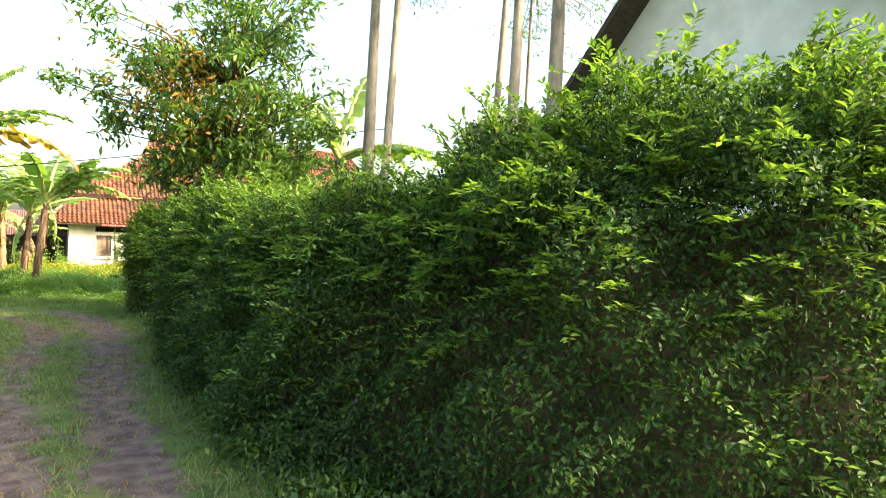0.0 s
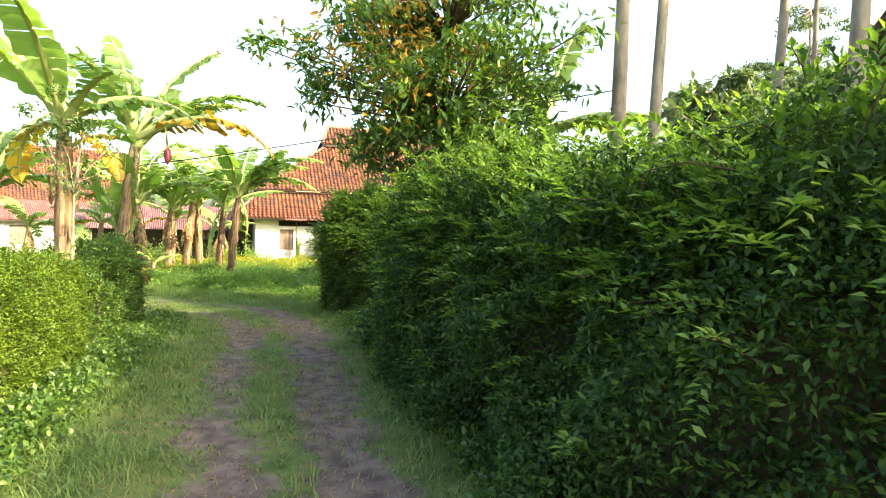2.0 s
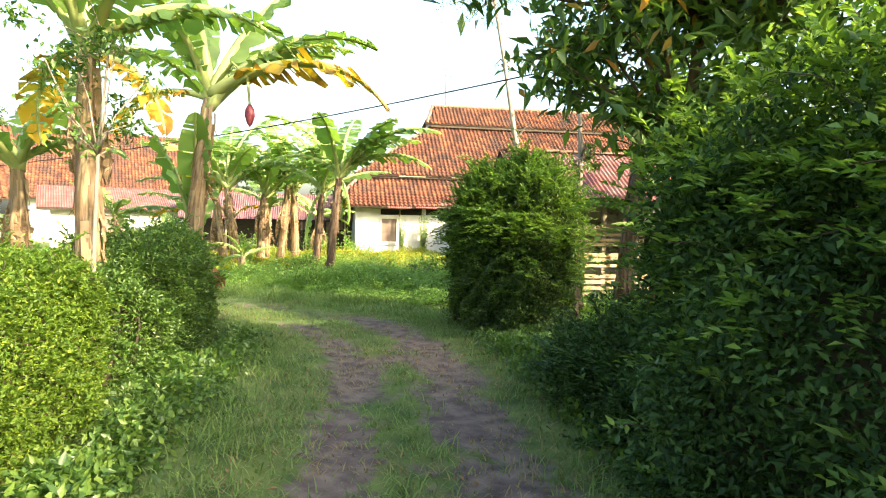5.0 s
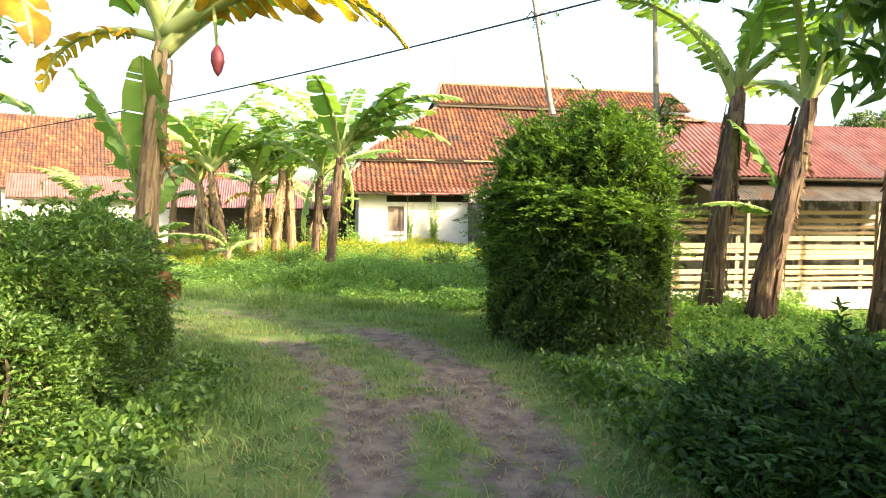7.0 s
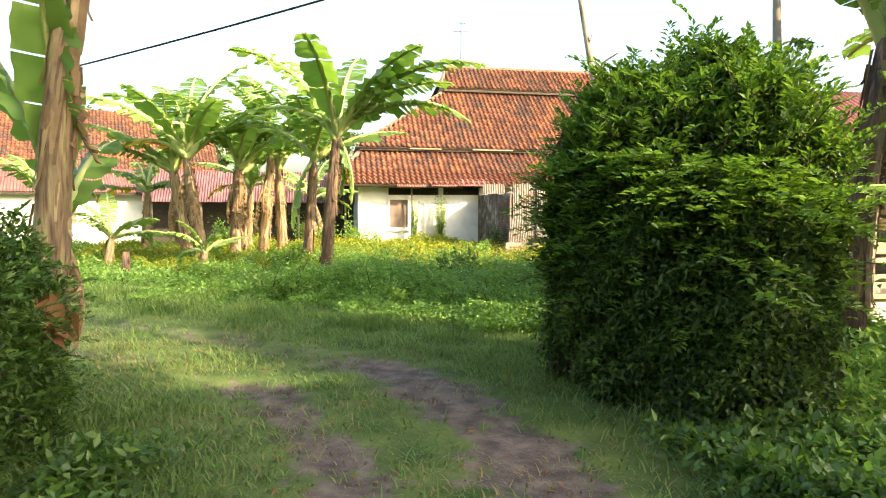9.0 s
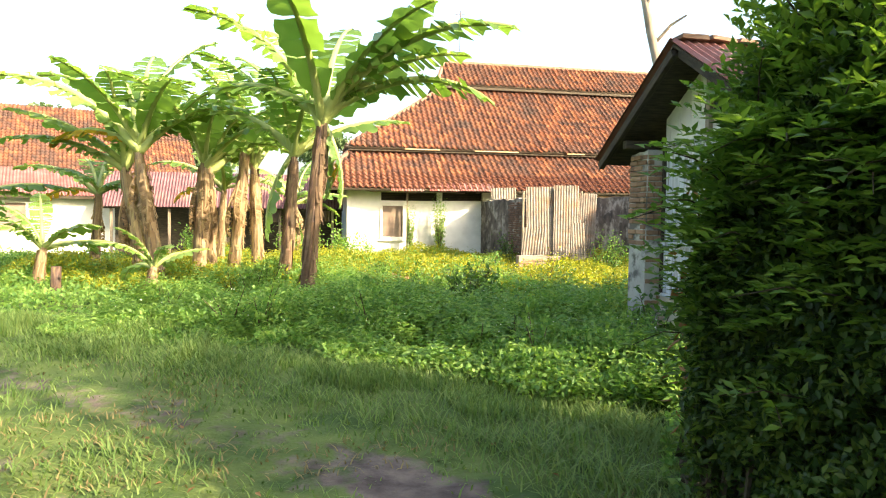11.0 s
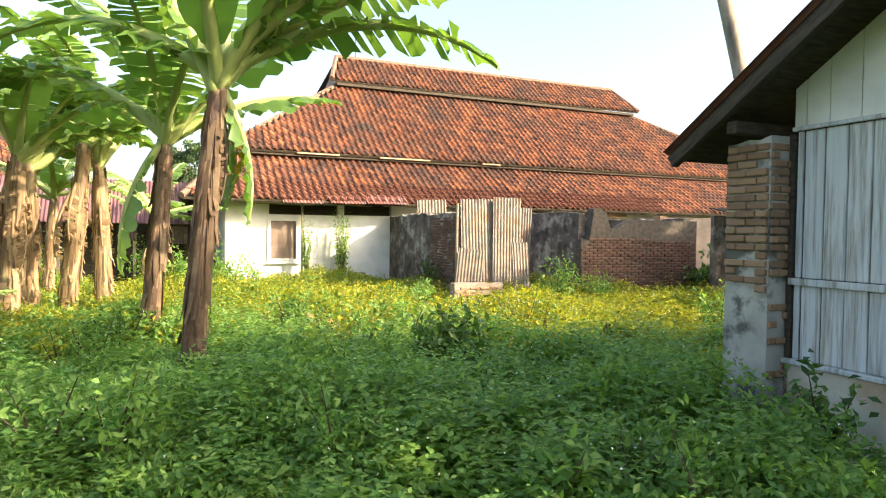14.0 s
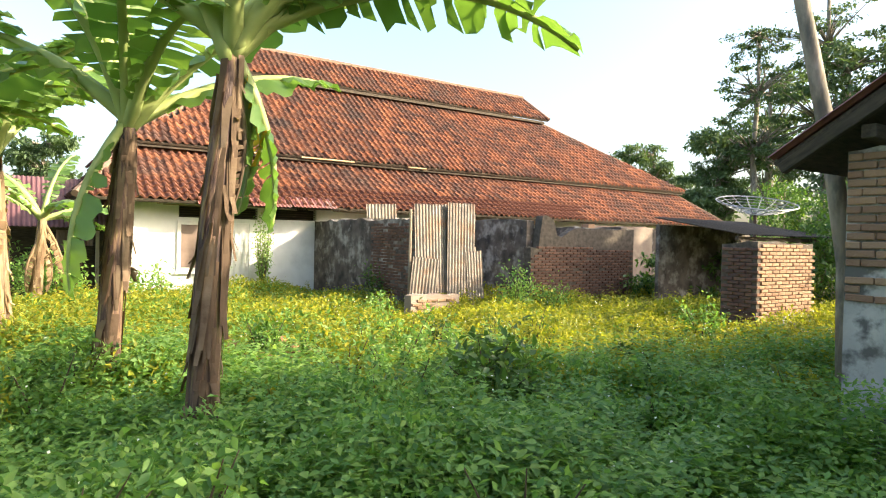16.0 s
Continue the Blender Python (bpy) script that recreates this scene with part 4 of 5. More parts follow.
# young: leaf material of the shoots, paler to stand for sunlight
def hedge(name, label, line, n, material, size, stem_n=60, sprigs=0.0, round_top=0.35, deep=0.22, rough=0.12, sprays=0, reach=0.35, under=0.10, young=None):
    t = thing(name, label, "hedge", pose(line[0][0], line[0][1], 0))
    o = np.array([line[0][0], line[0][1], 0.0])
    q, side, d, u = along(line, n)
    per = RNG.random(n)
    hgt, half = q[:, 2], q[:, 3]
    tot = 2 * hgt + 2 * half
    a = per * tot
    off, z, out = np.zeros(n), np.zeros(n), np.zeros((n, 3))
    lft, rgt = a < hgt, a > hgt + 2 * half
    top = ~(lft | rgt)
    off[lft], z[lft] = -half[lft], a[lft]
    off[rgt], z[rgt] = half[rgt], (a - hgt - 2 * half)[rgt]
    off[top], z[top] = (a - hgt)[top] - half[top], hgt[top]
    # round the shoulders
    k = np.clip((np.abs(off) / half), 0, 1) ** 3 * np.clip(z / hgt, 0, 1) ** 4
    z -= k * round_top * half
    off *= 1 - 0.12 * k - under * np.clip(1 - z / hgt, 0, 1) ** 2
    out = side * np.where(top, off / half * 0.6, np.sign(off))[:, None]
    out[:, 2] = np.where(top, 1.0, 0.25)
    out = unit(out)
    P = np.stack([q[:, 0], q[:, 1], z], axis=1) + side * off[:, None]
    inset = np.abs(RNG.normal(size=n)) * deep - lumps(P) * rough
    P -= out * inset[:, None]
    if sprigs:
        pick = top & (RNG.random(n) < 0.25)
        P[pick, 2] += RNG.exponential(sprigs, pick.sum())
    P[:, 2] = np.maximum(P[:, 2], 0.04)
    # twigs carry the leaves in small sprays
    D = unit(out * 0.5 + RNG.normal(size=(n, 3)) * 0.7 + np.array([0, 0, -0.1]))
    Nn = unit(out * 0.5 + RNG.normal(size=(n, 3)) * 0.45 + np.array([0, 0, 0.7]))
    V, F = leaves(P - o, D, Nn, size * RNG.uniform(0.6, 1.35, n), size * 0.5 * RNG.uniform(0.7, 1.2, n))
    shoots = []
    if sprays:
        # loose shoots that stick out of the surface, each with a row of leaves
        # shoots crowd the upper part, so the paler colour sits where sun falls
        share = np.clip(P[:, 2] / hgt, 0.05, 1) ** 2.2 if young else np.ones(n)
        pick = RNG.choice(n, sprays, replace=False, p=share / share.sum())
        A, O = P[pick], out[pick]
        W = unit(O * 0.75 + d[pick] * RNG.normal(size=(sprays, 1)) * 0.6 + np.array([0, 0, 0.25]) + RNG.normal(size=(sprays, 3)) * 0.25)
        ln = reach * RNG.uniform(0.4, 1.5, sprays)
        k = 16
        f = np.linspace(0.1, 1.0, k)[None, :, None]
        C = A[:, None] + W[:, None] * ln[:, None, None] * f - np.array([0, 0, 0.55]) * (ln[:, None, None] * f ** 2) * 0.6
        sd = unit(np.cross(W, np.array([0, 0, 1.0])))[:, None] * np.where(np.arange(k) % 2, 1, -1)[None, :, None]
        LD = unit((sd * 0.9 + W[:, None] * 0.7).reshape(-1, 3) + RNG.normal(size=(sprays * k, 3)) * 0.25)
        LN = unit(np.array([0, 0, 1.0]) + RNG.normal(size=(sprays * k, 3)) * 0.3)
        C = np.maximum(C.reshape(-1, 3), np.array([-1e9, -1e9, 0.03]))
        v2, f2 = leaves(C - o, LD, LN, size * 1.15 * RNG.uniform(0.7, 1.4, sprays * k), size * 0.55)
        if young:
            tagged(child("young_growth", mesh_of("young_growth", v2, f2, young), t, "shoots in a lighter green that stands for sun on the hedge top"), kind="stuff")
        else:
            V, F = np.concatenate([V, v2]), np.concatenate([F, f2 + len(V)])
        for q2 in range(0, sprays, 6):
            c = C.reshape(sprays, k, 3)[q2] - o
            shoots.append(([A[q2] - o - O[q2] * 0.1, c[k // 2], c[-1]], [0.005, 0.004, 0.002]))
    tagged(child("foliage", mesh_of("foliage", V, F, material), t), kind="stuff")
    runs = []
    q, side, d, u = along(line, stem_n)
    for i in range(stem_n):
        b = q[i, :3].copy()
        b[2] = -0.05
        off = side[i] * RNG.uniform(-0.7, 0.7) * q[i, 3]
        p0 = b + off - o
        p1 = p0 + np.array([RNG.normal() * 0.06, RNG.normal() * 0.06, q[i, 2] * 0.5])
        p2 = p1 + np.array([RNG.normal() * 0.06, RNG.normal() * 0.06, q[i, 2] * 0.30])
        runs.append(([p0, p1, p2], [0.016, 0.011, 0.004]))
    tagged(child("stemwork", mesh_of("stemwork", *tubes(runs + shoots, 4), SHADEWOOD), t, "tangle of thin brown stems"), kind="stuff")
    # added dark core: blocks daylight from passing straight through, its colour standing for shade
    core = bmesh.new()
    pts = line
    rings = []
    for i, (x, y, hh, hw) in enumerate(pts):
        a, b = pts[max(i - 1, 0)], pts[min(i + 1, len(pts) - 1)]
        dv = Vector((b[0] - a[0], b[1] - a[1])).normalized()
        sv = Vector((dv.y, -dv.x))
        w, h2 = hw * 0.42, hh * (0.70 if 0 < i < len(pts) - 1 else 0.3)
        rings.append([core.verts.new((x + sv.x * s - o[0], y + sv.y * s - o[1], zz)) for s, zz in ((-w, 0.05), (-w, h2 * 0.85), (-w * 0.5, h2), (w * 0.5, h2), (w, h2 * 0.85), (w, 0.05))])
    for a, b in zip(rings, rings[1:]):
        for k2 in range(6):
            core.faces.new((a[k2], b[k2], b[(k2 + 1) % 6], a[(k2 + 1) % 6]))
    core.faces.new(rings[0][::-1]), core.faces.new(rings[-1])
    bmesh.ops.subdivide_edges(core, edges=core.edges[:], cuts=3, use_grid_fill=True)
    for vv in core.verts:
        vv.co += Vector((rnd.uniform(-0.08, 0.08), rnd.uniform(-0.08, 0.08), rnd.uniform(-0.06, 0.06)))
    part("inner_growth", core, SHADEWOOD, t, "solid dark core standing for the shade deep in the hedge")
    return t


hedge("tall_hedge", "tall dense dark green hedge along the lane", [(6.5, 5.2, 2.8, 0.9), (4.6, 4.8, 3.1, 0.95), (2.6, 4.5, 3.4, 1.0), (1.3, 4.7, 3.2, 1.0), (0.3, 5.3, 2.75, 1.0), (-0.8, 6.3, 2.5, 1.0), (-1.9, 8.0, 2.4, 1.05), (-3.0, 9.6, 2.6, 1.1), (-3.6, 10.5, 2.5, 0.95), (-4.0, 11.1, 1.8, 0.5)],
      330000, HEDGE, 0.058, 140, 0.045, deep=0.30, rough=0.42, sprays=5200, reach=0.36, young=LITSHOOT)
hedge("low_hedge", "low straggling green hedge beside the lane", [(-4.0, 11.0, 1.1, 0.6), (-4.6, 12.0, 0.95, 0.65), (-5.1, 12.8, 0.75, 0.5), (-5.3, 13.3, 0.5, 0.25)],
      30000, HEDGE, 0.055, 20, 0.04, 0.5, 0.18, 0.22, 700, 0.3)
hedge("clipped_hedge", "clipped yellow-green hedge along the lane", [(-6.5, 4.4, 1.5, 0.55), (-7.6, 6.4, 1.55, 0.6), (-8.5, 8.2, 1.55, 0.62), (-9.2, 9.6, 1.5, 0.55), (-9.45, 10.1, 1.15, 0.3)],
      120000, YELLOWHEDGE, 0.040, 40, 0.04, 0.3, 0.12, 0.16, 1500, 0.16)
# the rough hedge takes a darker green to stand for shade on it
hedge("rough_hedge", "untrimmed green hedge beside the lane, darkened to stand for shade", [(-9.6, 10.3, 1.2, 0.35), (-9.95, 10.9, 1.6, 0.6), (-10.5, 11.9, 1.55, 0.62), (-11.2, 13.1, 1.5, 0.55), (-11.5, 13.6, 1.1, 0.3)],
      70000, TREELEAF, 0.050, 24, 0.06, 0.4, 0.16, 0.26, 900, 0.24)
hedge("creeper_bush", "tall creeper-covered bush with a dark shaded side", [(-8.05, 16.55, 1.5, 0.22), (-7.75, 16.5, 2.25, 0.5), (-7.30, 16.3, 2.6, 0.85), (-6.70, 16.1, 2.7, 1.1), (-6.15, 16.0, 2.55, 0.95), (-5.80, 16.0, 2.0, 0.5)],
      130000, CREEPER, 0.060, 50, 0.06, 0.7, 0.24, 0.30, 2600, 0.36, under=0.30, young=LITSHOOT)

# hanging dead twigs at the side of the bush
ob = tagged(new("hanging_vine", mesh_of("hanging_vine", *tubes([([(0, 0, 0), (0.03, 0.02, 0.5), (-0.02 + 0.03 * k, 0.04, 1.0), (0.1, 0, 1.7)], [0.02, 0.018, 0.015, 0.01]) for k in range(4)], 5), TWIG)), "dry brown vine hanging beside the bush", "vine")
ob.matrix_world = pose(-8.05, 16.65, 0)
P = RNG.normal(size=(160, 3)) * np.array([0.05, 0.05, 0.4]) + np.array([-8.05, 16.65, 0.9])
V, F = leaves(P, rand_dirs(160, up=-0.8), rand_dirs(160), 0.09, 0.035)
tagged(new("dry_vine_leaves", mesh_of("dry_vine_leaves", V, F, BROWNLEAF)), "withered brown vine leaves", "leaves", kind="stuff")
ob = tagged(new("withered_branch", mesh_of("withered_branch", *leaves(np.array([[-10.56, 13.2, 1.0]]) + RNG.normal(size=(22, 3)) * np.array([0.04, 0.04, 0.05]), rand_dirs(22, up=-1.6), rand_dirs(22), 0.24, 0.12), BROWNLEAF)), "withered brown leaves hanging at the hedge's end", "leaves", kind="stuff")

# ---- banana plants ----
def banana_leaf(length, width, tears=9, fold=0.30, sag=1.0, seed=0):
    """A torn leaf that starts along +x and arches down; returns lamina and midrib arrays."""
    r = random.Random(seed)
    n = 26
    petiole = 0.16
    spine, z, x, ang = [], 0.0, 0.0, 0.0
    for i in range(n + 1):
        spine.append(Vector((x, 0, z)))
        ang = -sag * (i / n) ** 1.4
        x += math.cos(ang) * length / n
        z += math.sin(ang) * length / n
    V, F = [], []
    for s in (1, -1):
        cut = sorted(r.sample(range(3, n - 1), min(tears, n - 5)))
        tilt, i = 0.0, 0
        gap = 0.0
        i0 = int(n * petiole)
        bounds = [i0] + [c for c in cut if c > i0] + [n]
        for a, b in zip(bounds, bounds[1:]):
            tilt = fold * r.uniform(0.2, 1.6) + r.uniform(-0.2, 0.25)
            first = len(V)
            for k in range(a, b + 1):
                f = (k / n - petiole) / (1 - petiole)
                w = width * 0.5 * (math.sin(math.pi * min(1, f * 0.93 + 0.04)) ** 0.55) if f < 1 else 0.01
                sp = spine[k].copy()
                if k == b and b < n:
                    sp = sp.lerp(spine[k - 1], r.uniform(0.05, 0.35))
                for q in (0.0, 0.5, 1.0):
                    bend = tilt * (0.4 + 0.6 * q)
                    V.append(sp + Vector((0.10 * w * q, s * w * q * math.cos(bend), -w * q * math.sin(bend) + (0.02 * math.sin(k * 1.9 + q * 5) if q else 0))))
            for k in range(b - a):
                for q in range(2):
                    c = first + k * 3 + q
                    F.append((c, c + 3, c + 4, c + 1) if s > 0 else (c, c + 1, c + 4, c + 3))
    rib = tube_arrays(spine, [0.028 * (1 - 0.85 * i / n) + 0.003 for i in range(n + 1)], 6)
    return (V, F), rib


LEAF_BANK = {}


def bank(kind, k):
    key = (kind, k)
    if key not in LEAF_BANK:
        tears = {"whole": 5, "torn": 18, "yellow": 16, "dry": 16, "straw": 16}[kind]
        sag = {"whole": 0.7, "torn": 1.25, "yellow": 1.5, "dry": 0.8, "straw": 0.8}[kind] * (0.85 + 0.15 * k)
        lam, rib = banana_leaf(1.0, 0.20 if kind in ("dry", "straw") else 0.27, tears, 0.9 if kind in ("dry", "straw") else 0.35, sag, 11 * k + len(kind))
        m = {"whole": BANANA, "torn": BANANA, "yellow": BANANAYELLOW, "dry": BANANADRY, "straw": PALEDRY}[kind]
        LEAF_BANK[key] = (mesh_of("blade", *lam, m, True), mesh_of("midrib", *rib, {"dry": BANANADRY, "straw": PALEDRY}.get(kind, RIB), True))
    return LEAF_BANK[key]


def banana(x, y, height, lean=(0.0, 0.0), rad=0.11, leaf_list=(), dead=8, label="", crown_dead=4, seed=1, pale=False):
    """leaf_list: (kind, azimuth, elevation, length, height share)."""
    r = random.Random(seed)
    t = thing("banana_plant", label or "banana plant with broad torn green leaves and dry sheaths", "banana plant", pose(x, y, 0), "banana plants round the yard")
    top = Vector((lean[0], lean[1], height))
    pts = [top * f + Vector((0.02 * math.sin(5 * f + seed), 0.02 * math.cos(4 * f), -0.05 if f == 0 else 0)) for f in (0, 0.15, 0.35, 0.55, 0.75, 0.9, 1.0)]
    child("pseudostem", mesh_of("pseudostem", *tube_arrays(pts, [rad * q for q in (1.25, 1.1, 1.0, 0.92, 0.8, 0.66, 0.5)], 12), PALESTEM if pale else STEM, True), t, "fibrous brown and green stem")
    V, F = [], []
    for k in range(90):
        f = r.uniform(0.12, 0.97)
        a = r.uniform(0, 6.28)
        p = top * f
        w, l = r.uniform(0.012, 0.055), r.uniform(0.2, 0.8) * min(1, f * 2)
        out = Vector((math.cos(a), math.sin(a), 0))
        sd = Vector((-math.sin(a), math.cos(a), 0))
        R = rad * (1.12 - 0.35 * f)
        b = len(V)
        for q, o in ((0, -0.005), (0.4, 0.012), (0.75, 0.02), (1.0, 0.01 + r.uniform(0, 0.06))):
            c = p * 1 + out * (R + o) + Vector((-lean[0] * q * l / height, -lean[1] * q * l / height, -l * q))
            c.z = max(c.z, 0.02)
            V += [c - sd * w * (1 - 0.6 * q), c + sd * w * (1 - 0.6 * q) + out * 0.01]
        F += [(b + 2 * i, b + 2 * i + 1, b + 2 * i + 3, b + 2 * i + 2) for i in range(3)]
    tagged(child("dry_sheathing", mesh_of("dry_sheathing", V, F, PALEDRY if pale else BANANADRY), t, "peeling dry leaf sheaths"), kind="stuff")
    rows = list(leaf_list) + [("straw" if pale else "dry", r.uniform(0, 360), r.uniform(-80, -55), r.uniform(0.8, 1.4), r.uniform(0.75, 0.95)) for _ in range(crown_dead)]
    for k, (kind, az, el, ln, f) in enumerate(rows):
        blade, rib = bank(kind, k % 3)
        m = Matrix.Translation(top * f) @ pose(0, 0, 0, 0, -el, az) @ pose(0, 0, 0, r.uniform(-12, 12), 0, 0) @ Matrix.Diagonal((ln, ln * r.uniform(0.9, 1.15), ln, 1))
        leaf = child("leaf", blade, t, {"yellow": "yellow and brown withering leaf", "dry": "dry hanging brown leaf", "straw": "dry straw-coloured hanging leaf"}.get(kind, ""), m)
        child("midrib", rib, leaf)
    return t


def fan(seed, n=7, base=0, length=2.2, kinds=("torn", "torn", "whole"), lo=15, hi=75):
    r = random.Random(seed)
    return [(kinds[k % len(kinds)], base + k * 137.5 + r.uniform(-20, 20), lo + (hi - lo) * ((k * 0.618 + r.random() * 0.2) % 1), length * r.uniform(0.75, 1.15), r.uniform(0.93, 1.0)) for k in range(n)]


banana(-13.55, 21.1, 3.15, (0.12, 0.35), 0.105, fan(1, 6, 30, 2.5, lo=40, hi=82) + [("torn", -10, 40, 3.5, 1.0), ("torn", 8, 30, 2.9, 0.99), ("torn", -165, 35, 2.6, 0.98), ("yellow", 25, -55, 1.1, 0.96), ("whole", 15, -62, 1.45, 0.97), ("whole", 40, -70, 1.3, 0.97)], crown_dead=1, seed=2)
banana(-14.75, 22.3, 2.75, (0.1, 0.2), 0.10, fan(2, 8, 80, 2.4, lo=30, hi=85) + [("whole", -130, -55, 1.7, 0.97), ("torn", 180, 40, 2.6, 0.98)], crown_dead=1, seed=3)
for k, (bx, by, bh, bl) in enumerate(((-17.8, 22.5, 2.9, 2.8), (-17.8, 23.6, 2.7, 2.5), (-18.6, 24.9, 2.7, 2.7), (-18.0, 25.0, 3.1, 2.7), (-17.6, 25.4, 2.8, 2.5), (-18.9, 23.2, 2.6, 2.5))):
    banana(bx, by, bh, (rnd.uniform(-0.4, 0.3), rnd.uniform(-0.2, 0.3)), 0.13, fan(10 + k, 9, 40 * k, bl, lo=35, hi=86) + ([("yellow", 190, 30, 2.3, 0.97)] if k == 0 else []), crown_dead=10, seed=20 + k, pale=True)
for k, (bx, by, bh, bl) in enumerate(((-21.5, 24.2, 2.1, 2.1), (-20.5, 27.5, 2.3, 2.2), (-19.8, 30.0, 2.0, 2.0), (-22.8, 22.0, 1.9, 2.0), (-19.5, 21.2, 0.9, 1.4), (-16.2, 20.6, 0.7, 1.2))):
    banana(bx, by, bh, (0.1, 0.1), 0.09, fan(40 + k, 7, 25 * k, bl, lo=10, hi=80) + ([("yellow", 200, 20, 1.6, 0.95)] if k < 2 else []), crown_dead=3 if bh > 1 else 0, seed=50 + k, pale=True)
banana(-11.95, 14.05, 3.85, (0.3, 0.3), 0.14, fan(5, 7, 100, 3.0, ("torn", "whole"), lo=40, hi=82) + [("yellow", 10, 27, 3.5, 1.0), ("yellow", 200, 18, 2.0, 0.98), ("torn", 24, 42, 2.6, 1.0), ("whole", 60, 66, 3.1, 1.0), ("whole", 150, 72, 2.9, 1.0), ("whole", 250, -74, 1.5, 0.97)], crown_dead=2, seed=6, pale=True)
banana(-12.25, 14.4, 1.5, (0.1, 0.1), 0.10, [("whole", 230, 80, 2.1, 1.0), ("whole", -40, 82, 2.2, 1.0), ("whole", 120, 55, 1.7, 0.9)], crown_dead=3, seed=7, pale=True)
banana(-9.95, 10.7, 3.65, (-0.15, 0.1), 0.13, fan(8, 8, 60, 2.7, ("torn", "whole", "torn"), lo=25, hi=78) + [("yellow", 170, 5, 1.9, 0.98), ("yellow", 0, -10, 1.5, 0.96)], crown_dead=6, seed=9, pale=True)
banana(-13.2, 12.2, 2.6, (0, 0), 0.12, fan(9, 8, 10, 2.5, lo=20, hi=80), crown_dead=5, seed=12, pale=True)
banana(-5.35, 17.9, 3.5, (0.3, 0.25), 0.15, fan(14, 6, 20, 2.3, lo=40, hi=82), crown_dead=6, seed=15)
banana(-4.75, 17.7, 3.3, (0.55, 0.1), 0.16, fan(15, 6, 90, 2.3, lo=35, hi=82) + [("whole", 170, 72, 1.4, 0.55), ("whole", 200, 25, 1.1, 0.5)], crown_dead=7, seed=16)
banana(-3.3, 17.8, 4.6, (0.3, 0.2), 0.14, fan(17, 9, 0, 2.8, ("torn", "whole"), lo=10, hi=85), crown_dead=2, seed=18)

bud = thing("banana_flower", "purple banana flower bud hanging on a bent stalk", "banana flower", pose(-10.9, 14.42, 3.35))
child("stalk", mesh_of("stalk", *tube_arrays([(-0.78, -0.06, 0.50), (-0.35, 0.0, 1.0), (-0.05, 0, 0.75), (0, 0, 0.25)], [0.03, 0.03, 0.025, 0.02], 7), RIB, True), bud)
child("bud", mesh_of("bud", *tube_arrays([(0, 0, 0.3), (0, 0, 0.22), (0, 0, 0.12), (0, 0, 0.0), (0, 0, -0.06)], [0.03, 0.075, 0.085, 0.05, 0.008], 10), BUD, True), bud)

# ---- trees ----
def tree(x, y, pts, rad, crowns, label, leaf=0.09, material=TREELEAF, bark=BARK, wide=0.45, limbs=True, seed=1, m=None, name="tree", drop=-0.35):
    """pts: trunk; crowns: (centre, radii, number of leaves), all from the tree's foot."""
    r = np.random.default_rng(seed)
    t = thing(name, label, "tree", m or pose(x, y, 0))
    n = len(pts)
    child("trunk", mesh_of("trunk", *tube_arrays(pts, [rad * (1 - 0.65 * i / (n - 1)) for i in range(n)], 10), bark, True), t)
    V, F, runs, count = [], [], [], 0
    for c, R, cnt in crowns:
        c, R = np.array(c, float), np.array(R, float)
        k = max(5, cnt // 45)
        cl = unit(r.normal(size=(k, 3))) * r.uniform(0.35, 1.0, (k, 1)) ** 0.6 * R + c
        if limbs:
            root = np.array(min(pts, key=lambda p: abs(p[2] - (c[2] - R[2] * 0.6))))
            for q in cl[: min(k, 16)]:
                mid = root + (q - root) * 0.5 + r.normal(size=3) * 0.08 + np.array([0, 0, 0.1])
                runs.append(([root, mid, q], [rad * 0.32, rad * 0.18, 0.008]))
        P = np.repeat(cl, cnt // k, axis=0) + r.normal(size=(k * (cnt // k), 3)) * R * 0.14
        D = unit(r.normal(size=P.shape) + np.array([0, 0, drop]))
        Nn = unit(r.normal(size=P.shape) * 0.6 + np.array([0, 0, 1.0]))
        v, f = leaves(P, D, Nn, leaf * r.uniform(0.6, 1.3, len(P)), leaf * wide * r.uniform(0.7, 1.2, len(P)))
        V.append(v), F.append(f + count)
        count += len(v)
    if runs:
        tagged(child("branching", mesh_of("branching", *tubes(runs, 5), bark, True), t), kind="stuff")
    tagged(child("crown", mesh_of("crown", np.concatenate(V), np.concatenate(F), material), t), kind="stuff")
    return t


fruit_tree = tree(-4.15, 11.9, [(0, 0, -0.1), (0.05, 0, 1.2), (-0.1, 0.1, 2.4), (0.05, 0.0, 3.6), (0.1, 0.1, 5.0)], 0.09,
     [((-0.1, -0.1, 3.3), (1.25, 1.2, 0.75), 1768), ((0.2, 0.0, 4.3), (1.4, 1.3, 0.9), 2040), ((-1.0, -0.3, 3.7), (0.9, 0.9, 0.6), 748), ((0.9, -0.6, 3.4), (0.9, 0.9, 0.6), 748), ((0.1, 0.2, 5.4), (1.5, 1.4, 0.9), 1496), ((-0.9, 0, 5.0), (1.0, 1.0, 0.6), 680), ((0.3, 0.1, 6.4), (1.2, 1.2, 0.7), 816), ((0.1, 0, 2.6), (0.8, 0.8, 0.5), 612), ((0.3, -1.7, 4.3), (1.3, 1.0, 0.6), 544), ((1.9, -0.8, 4.4), (1.2, 1.1, 0.6), 510), ((-1.9, -0.6, 4.5), (1.1, 1.1, 0.5), 408), ((1.2, -1.8, 5.3), (1.3, 1.1, 0.6), 476), ((-0.8, -1.6, 5.4), (1.2, 1.0, 0.6), 442)],
     "leafy fruit tree with long drooping leaves over the hedge", 0.19, wide=0.34, bark=TWIG, seed=3)
